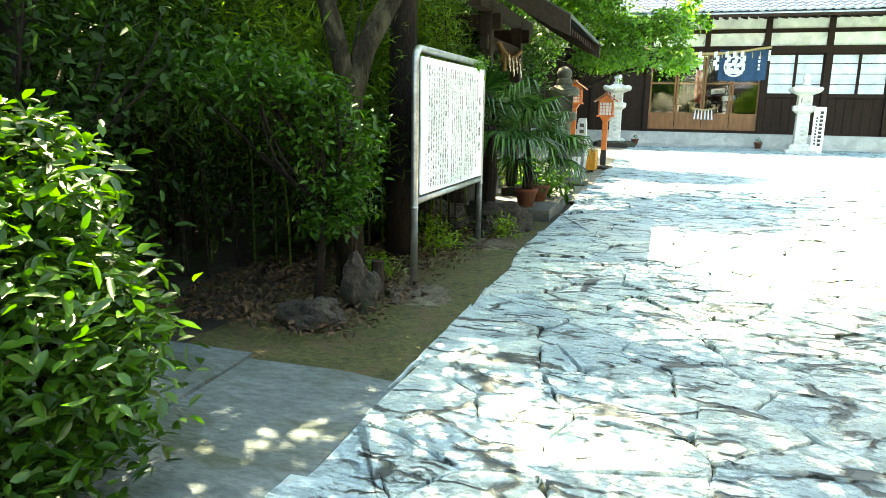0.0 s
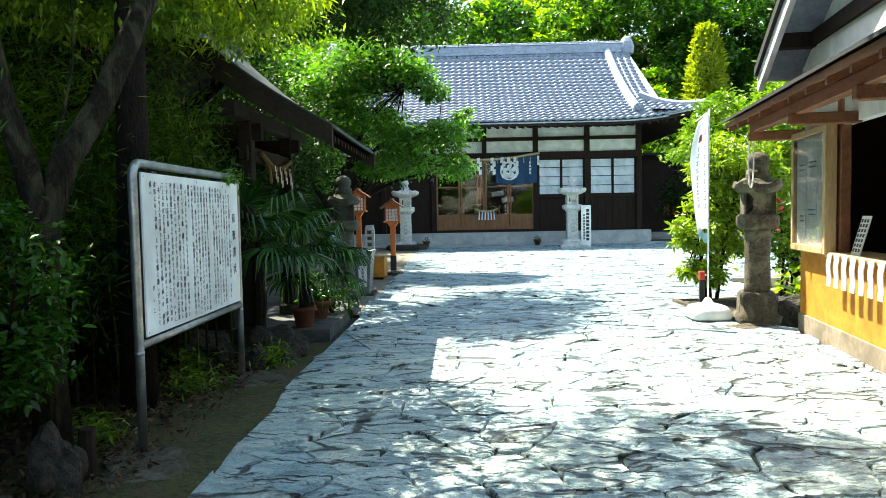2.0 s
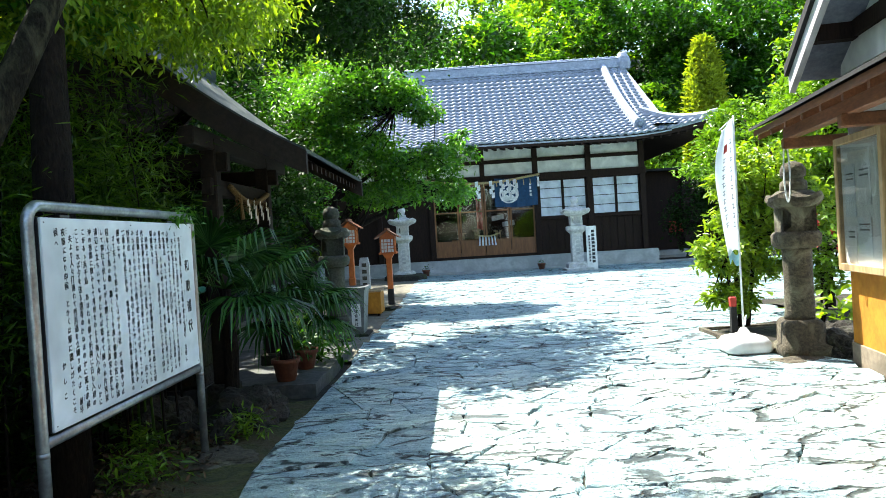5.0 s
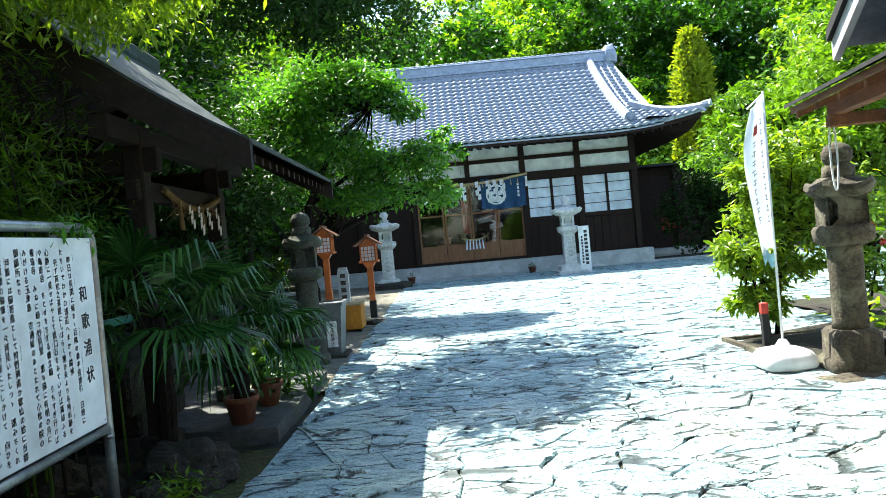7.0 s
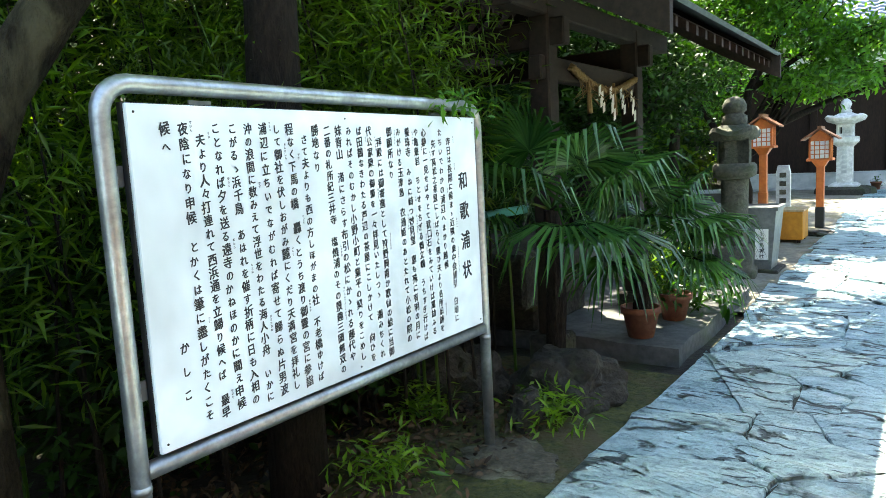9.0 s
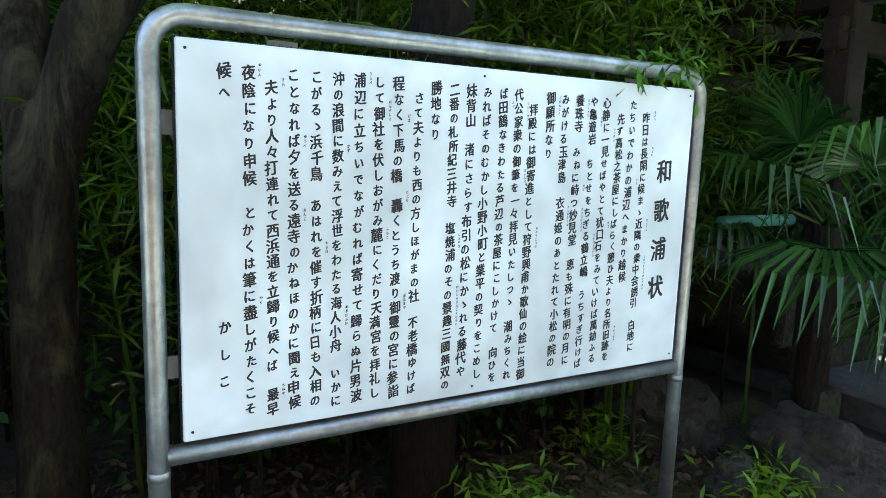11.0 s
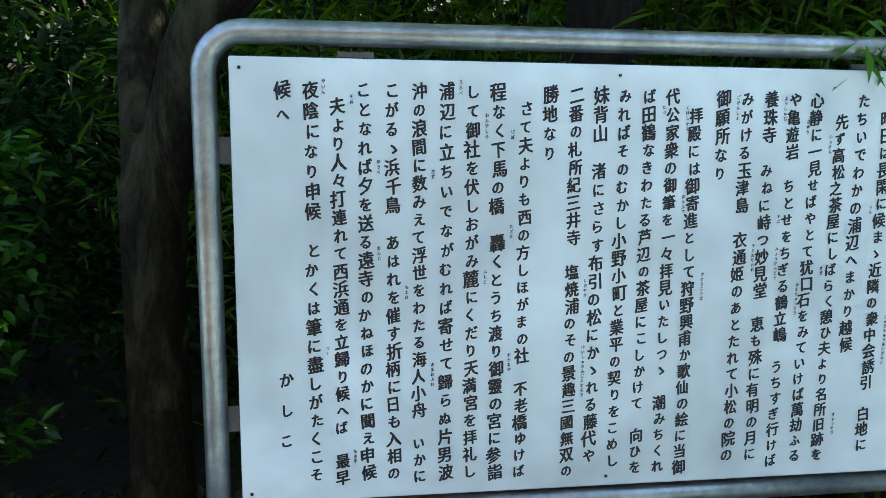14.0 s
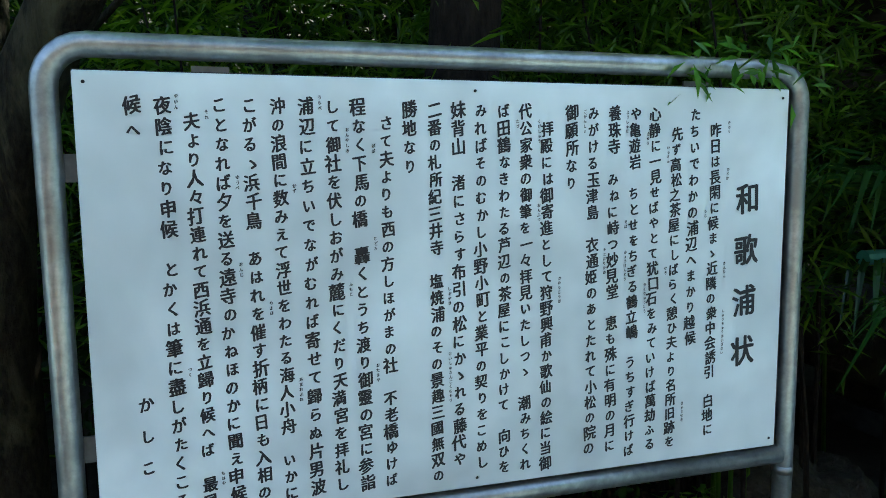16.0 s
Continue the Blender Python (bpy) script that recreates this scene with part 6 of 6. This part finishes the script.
# planting bed by the shop
tree("garden_shrub", (3.75, 12.9, 0.05), "yellow-green leafy shrub in full sun", [[(0, 0, 0, 0.03), (0, 0.1, 0.8, 0.02)], [(0.1, 0, 0, 0.03), (0.3, 0.1, 1.2, 0.02)], [(-0.05, 0, 0, 0.025), (-0.15, 0.0, 0.9, 0.015)]], [(-0.18, 0, 1.0, 0.38, 0.4, 0.3), (0.1, 0.2, 1.45, 0.45, 0.4, 0.3), (0.5, 0.3, 2.1, 0.6, 0.6, 0.4), (0.0, 0.1, 1.9, 0.3, 0.3, 0.3), (0.3, 0.1, 0.75, 0.35, 0.4, 0.25), (-0.1, -0.1, 0.42, 0.35, 0.35, 0.2), (0.55, -0.1, 1.5, 0.35, 0.35, 0.25), (0.55, 0.3, 1.0, 0.5, 0.5, 0.4), (0.9, 0.4, 1.7, 0.6, 0.5, 0.5)], 10500, 320, (0.115, 0.042), L_YELLOW, DARKBARK, 51, 60, 0.15, 0.3, "shrub")
tree("garden_tree", (5.7, 14.3, 0.05), "bright green spreading garden tree in full sun", [[(0, 0, 0, 0.08), (0, 0.1, 1.2, 0.06), (0.2, 0.1, 2.6, 0.04)], [(0, 0.1, 1.0, 0.05), (-0.6, 0.2, 2.4, 0.03)], [(0, 0.1, 1.1, 0.05), (0.8, 0.3, 2.6, 0.03)]], [(-0.5, 0, 2.3, 0.9, 0.9, 0.7), (0.3, 0.3, 3.0, 1.2, 1.1, 0.8), (1.2, 0, 2.4, 1.1, 1.0, 0.8), (0.5, 0, 3.9, 0.8, 0.8, 0.5), (0.6, -0.2, 1.5, 1.1, 0.9, 0.6), (-0.9, 0.8, 3.0, 0.7, 0.7, 0.5), (-0.6, 0.3, 1.6, 0.8, 0.7, 0.6), (-1.3, 0.6, 2.4, 0.6, 0.7, 0.5)], 24000, 640, (0.12, 0.05), L_BRIGHT, DARKBARK, 52, 100, 0.13, 0.25)
tree("garden_tree", (8.6, 17.6, 0.1), "tall bright green tree beside the court", [[(0, 0, 0, 0.14), (0, 0.1, 2, 0.11), (0.2, 0.1, 4.6, 0.06)]], [(-0.6, 0, 2.4, 1.4, 1.3, 1.1), (0.4, 0.3, 4.0, 1.8, 1.7, 1.3), (1.6, 0, 3.0, 1.5, 1.4, 1.2), (-0.8, 0.2, 4.4, 1.0, 1.0, 0.8), (0.9, 0, 5.6, 1.2, 1.2, 0.9)], 12000, 320, (0.15, 0.07), L_YELLOW, DARKBARK, 53, 80)
tree("garden_tree", (11.5, 24.0, 0.1), "tall green tree beside the annex", [[(0, 0, 0, 0.18), (0, 0.1, 2.4, 0.14), (0.2, 0.1, 5.6, 0.07)]], [(-0.8, 0, 3.4, 2.0, 1.9, 1.6), (0.6, 0.3, 5.6, 2.2, 2.2, 1.6), (2.0, 0, 3.8, 2.0, 1.9, 1.6)], 9000, 240, (0.20, 0.10), L_BRIGHT, DARKBARK, 54, 60)
rg = np.random.default_rng(71)
t = thing("low_plant", (4.6, 11.6, 0.02), "broad pale leaves in the planting bed", "plant")
leaves("foliage", rg.normal(size=(160, 3)) * (0.3, 0.25, 0.16) + (0, 0, 0.35), 0.16, 0.08, L_YELLOW, t, rg)

tree("tree", (10.2, 30.6, 0.1), "dark evergreen in the shade beside the hall", [[(0, 0, 0, 0.15), (0, 0, 1.6, 0.1)]], [(-0.6, 0, 1.4, 1.5, 1.2, 1.3), (0.8, 0.2, 2.4, 1.7, 1.3, 1.5), (-0.3, 0.4, 3.0, 1.3, 1.0, 1.0)], 7000, 240, (0.17, 0.08), L_SHADED, DARKBARK, 55, 30)
rg = np.random.default_rng(72)
t = tree("flowering_shrub", (4.55, 12.35, 0.02), "leafy shrub with a few red flowers behind the lantern", [[(0, 0, 0, 0.02), (0.03, 0, 0.7, 0.014), (0.0, 0.05, 1.3, 0.008)], [(0, 0, 0, 0.018), (0.18, 0.05, 0.6, 0.012), (0.25, 0.0, 1.1, 0.007)]], [(0, 0, 1.0, 0.28, 0.28, 0.25), (0.2, 0.05, 1.3, 0.25, 0.25, 0.2), (0.1, 0, 0.65, 0.25, 0.25, 0.2)], 900, 60, (0.10, 0.045), L_BRIGHT, DARKBARK, 73, 20, 0.2, 0.2, "shrub")
tagged(leaves("flowers", np.repeat(rg.normal(size=(7, 3)) * (0.16, 0.14, 0.16) + (0.08, -0.12, 1.25), 9, axis=0) + rg.normal(size=(63, 3)) * 0.015, 0.055, 0.04, RED, t, rg, 0.0, label="red petals"), kind="stuff")
# tall clipped cypress and the woods on the hill
rg = np.random.default_rng(90)
t = thing("cypress", (12.6, 38.0, 0.2), "tall pointed golden-green cypress", "tree")
part("trunk", tube(bmesh.new(), [(0, 0, 0), (0, 0, 5.5)], [0.2, 0.1], 8), DARKBARK, t)
a, z = rg.uniform(0, 6.283, 9000), 10.3 * rg.uniform(0.1, 1, 9000) ** 0.8
r = 1.1 * np.sqrt(np.clip(1 - ((z - 4.6) / 5.8) ** 2, 0.004, 1)) * (0.9 + 0.14 * np.sin(a * 5 + z)) * rg.uniform(0.8, 1.03, 9000)
leaves("crown", np.column_stack([r * np.cos(a), r * np.sin(a), z]), 0.34, 0.13, L_CYPRESS, t, rg, -0.9)
lobes_l, lobes_d = [], []
rg = np.random.default_rng(91)
for k in range(150):
    x, y = rg.uniform(-36, 52), rg.uniform(43, 86)
    h = rg.uniform(7.5, 12.5)
    if k > 118:
        x, y, h = rg.uniform(-16, 30), rg.uniform(43, 50), rg.uniform(12, 15)
        y += 9 if 4 < x < 24 else 0
    g = hill(x, y)
    for j in range(4):
        s = rg.uniform(1.6, 3.0)
        (lobes_d if (k % 3 == 0 or (9 < x < 24 and k % 4)) else lobes_l).append((x + rg.normal() * 1.3, y + rg.normal() * 1.3, g + h * rg.uniform(0.3, 0.9), s, s, s * 0.8))
for nm, lb, mt, n in (("light_woods", lobes_l, L_WOODS, 250000), ("dark_woods", lobes_d, L_GLOSSY, 170000)):
    pts, keys = clumped(rg, n, lb, n // 40, 0.13, 0.75)
    tagged(leaves(nm, pts, 0.44, 0.25, mt, None, rg, 0.2), "mixed green woodland covering the hill behind the hall", "woods", kind="stuff")
# near woods closing the shaded side; this unseen evergreen is added for its shade
tree("tree", (-6.2, 7.2, 0), "unseen evergreen canopy added to shade the thicket", [[(0, 0, 0, 0.22), (0, 0, 3, 0.18), (0.2, 0, 6, 0.1)]], [(0, 0, 5.2, 2.4, 3.2, 1.2), (1.2, 1.6, 6.4, 2.0, 2.2, 1.0), (1.0, -2.8, 6.6, 2.0, 2.0, 1.0), (1.9, 3.2, 5.6, 1.6, 1.8, 0.9), (-1, -4, 5.5, 2.2, 2.6, 1.3)], 12000, 500, (0.17, 0.08), L_SHADED, DARKBARK, 47, 40)
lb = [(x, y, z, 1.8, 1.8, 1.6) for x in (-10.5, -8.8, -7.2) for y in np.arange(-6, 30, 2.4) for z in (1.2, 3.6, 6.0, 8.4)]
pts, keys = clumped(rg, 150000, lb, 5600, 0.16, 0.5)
tagged(leaves("thicket", pts, 0.27, 0.135, L_SHADED, None, rg, 0.2), "dense dark thicket along the grounds", "woods", kind="stuff")
lb = [(x, y, z, 2.0, 1.8, 1.6) for y in (27.0, 30.0, 34.0) for x in np.arange(-17, -6.2, 2.2) for z in (1.4, 3.8, 6.2, 8.6)]
pts, keys = clumped(rg, 52000, lb, 1500, 0.18, 0.4)
tagged(leaves("thicket", pts, 0.36, 0.19, L_BAMBOO, None, rg, 0.2), "dense green trees behind the garden", "woods", kind="stuff")
lb = [(x, y, z, 2.2, 2.0, 1.8) for y in (-7.5, -10) for x in np.arange(-6, 14, 3.0) for z in (1.5, 4.5)]
pts, keys = clumped(rg, 14000, lb, 600, 0.16, 0.5)
tagged(leaves("thicket", pts, 0.30, 0.14, L_SHADED, None, rg, 0.2), "green trees behind the entrance", "woods", kind="stuff")
# sprig hanging over the sign's corner
rg = np.random.default_rng(95)
t = thing("overhanging_sprig", (-1.99, 8.40, 1.80), "green sprig hanging over the sign's corner", "plant")
part("stem", tube(bmesh.new(), [(-0.9, 0.5, 0.25), (-0.3, 0.15, 0.06), (0.08, -0.02, 0.0), (0.12, -0.12, -0.06)], [0.008, 0.006, 0.004, 0.002], 6), L_BAMBOO, t)
leaves("foliage", np.column_stack([rg.normal(0.10, 0.03, 70), rg.uniform(-0.28, 0.12, 70), rg.normal(-0.03, 0.035, 70)]), 0.075, 0.022, L_MAPLE, t, rg, 0.5)

# ---- flagstones ----


def clip_cell(poly, a, b):
    """The part of a convex polygon that lies nearer to a than to b."""
    m, n = (a + b) / 2, b - a
    out = []
    for i in range(len(poly)):
        p, q = poly[i], poly[(i + 1) % len(poly)]
        dp, dq = (p - m) @ n, (q - m) @ n
        if dp <= 0:
            out.append(p)
        if (dp < 0) != (dq < 0) and dp != dq:
            out.append(p + (q - p) * dp / (dp - dq))
    return out


def flagstones(rng):
    sx, sy = 0.46, 0.25
    seeds = {}
    for j in range(0, int(32.0 / sy)):
        for i in range(0, int(15.6 / sx)):
            if rng.random() < 0.26:
                continue
            seeds[i, j] = np.array((-1.25 + (i + rng.uniform(0.02, 0.98)) * sx, -3.5 + (j + rng.uniform(0.02, 0.98)) * sy))
    cells = []
    for (i, j), s in seeds.items():
        poly = [s + np.array(d) * 1.1 for d in ((-1, -1), (1, -1), (1, 1), (-1, 1))]
        for di in range(-3, 4):
            for dj in range(-3, 4):
                o = seeds.get((i + di, j + dj))
                if o is not None and (di or dj) and len(poly) > 2:
                    poly = clip_cell(poly, s, o)
        poly = [np.array((max(p[0], -1.42 + 0.10 * noise.noise((p[1] * 1.1, 0.3, 0.0)) + 0.06 * noise.noise((p[1] * 4.0, 7.3, 0.0))), p[1])) for p in poly]
        x, y = s
        if len(poly) < 3 or (x > 3.9 and y < 11) or (3.2 < x < 7.0 and 11.3 < y < 13.0) or (5.2 < x < 7.0 and 11.3 < y < 15.8) or y > 28.4:
            continue
        cells.append((s, poly))
    return cells


def stone_rings(s, poly, rng):
    """Ragged outline, chipped edge and a slightly tilted top."""
    gap = rng.uniform(0.001, 0.007)
    ring = []
    for i in range(len(poly)):
        p, q = poly[i], poly[(i + 1) % len(poly)]
        l = np.linalg.norm(q - p)
        if l < 0.015:
            continue
        n = max(1, int(l / 0.05))
        for k in range(n):
            t = p + (q - p) * k / n
            w = noise.noise((t[0] * 5, t[1] * 8, 5.0)) * 0.045 + noise.noise((t[0] * 17, t[1] * 21, 2.0)) * 0.022
            d = t - s
            r = np.linalg.norm(d)
            ring.append(s + d * max(0.3, (r - gap + w * 0.6) / r) + np.array((w * 0.4, -w * 0.4)))
    tilt, z = rng.normal(size=2) * 0.013, rng.uniform(-0.006, 0.013)
    top = [(s[0] + (p[0] - s[0]) * 0.972, s[1] + (p[1] - s[1]) * 0.972, rise(s[1]) + z + tilt @ (p - s)) for p in ring]
    edge = [(p[0], p[1], rise(s[1]) + z - 0.010 + tilt @ (p - s)) for p in ring]
    foot = [(p[0], p[1], rise(s[1]) - 0.05) for p in ring]
    return top, edge, foot


rng = np.random.default_rng(17)
CELLS = flagstones(rng)
CELLS.sort(key=lambda c: (c[0][0] - 0.0) ** 2 * 1.2 + (c[0][1] - 6.0) ** 2)
verts, faces = [], []
for k, (s, poly) in enumerate(CELLS):
    rings = stone_rings(s, poly, rng)
    n = len(rings[0])
    if n < 3:
        continue
    v = [p for r in rings for p in r]
    f = [tuple(range(n))] + [(a * n + i, (a + 1) * n + i, (a + 1) * n + (i + 1) % n, a * n + (i + 1) % n) for a in (0, 1) for i in range(n)]
    if k < 300:
        me = bpy.data.meshes.new("flagstone")
        me.from_pydata(v, [], f)
        me.materials.append(SLATE)
        new("flagstone", me).parent = PAVEMENT
    else:
        faces += [tuple(i + len(verts) for i in q) for q in f]
        verts += v
me = bpy.data.meshes.new("flagstone_field")
me.from_pydata(verts, [], faces)
me.materials.append(SLATE)
fs = new("flagstone_field", me)
fs.parent = PAVEMENT
tagged(fs, "far flagstones of the court", kind="stuff")

# ---- roof tiles ----
TW, TL = 0.275, 0.335


def tile_points():
    prof = [(0.0, 0.010), (0.04, 0.032), (0.085, 0.040), (0.13, 0.030), (0.17, 0.008), (0.22, 0.0), (TW + 0.012, 0.012)]
    v = [(x, -0.02 - 0.012 * math.cos(x / TW * 6.283), z * 1.25 + 0.058) for x, z in prof] + [(x, TL, z) for x, z in prof] + [(x, -0.02, z - 0.004) for x, z in prof]
    n = len(prof)
    f = [(i, i + 1, n + i + 1, n + i) for i in range(n - 1)] + [(2 * n + i, 2 * n + i + 1, i + 1, i) for i in range(n - 1)]
    return v, f


TV, TF = tile_points()
tile_mesh = bpy.data.meshes.new("roof_tile")
tile_mesh.from_pydata(TV, [], TF)
tile_mesh.materials.append(TILE)
for p in tile_mesh.polygons[:6]:
    p.use_smooth = True
count, verts, faces = 0, [], []
rowsn = 22
for r in range(rowsn):
    v0 = r / rowsn
    for k in range(57):
        x = -7.83 + k * TW
        if v0 > roof_reach(x + TW / 2) and abs(x) > 6.3:
            continue
        a, b = roof_at(x, v0), roof_at(x, min(1.0, v0 + 1 / rowsn))
        up = (b - a).normalized()
        along = (roof_at(x + TW, v0) - a).normalized()
        nrm = along.cross(up).normalized()
        m = Matrix((along, nrm.cross(along), nrm)).transposed().to_4x4()
        m.translation = a + nrm * 0.005
        if count < 300 and -4.0 < x:
            count += 1
            o = new("roof_tile", tile_mesh)
            o.parent = ROOF
            o.matrix_local = m
        else:
            faces += [tuple(i + len(verts) for i in q) for q in TF]
            verts += [tuple(m @ Vector(q)) for q in TV]
me = bpy.data.meshes.new("upper_tiles")
me.from_pydata(verts, [], faces)
me.materials.append(TILE)
for p in me.polygons:
    p.use_smooth = True
o = new("upper_tiles", me)
o.parent = ROOF
tagged(o, "rows of grey pantiles", kind="stuff")
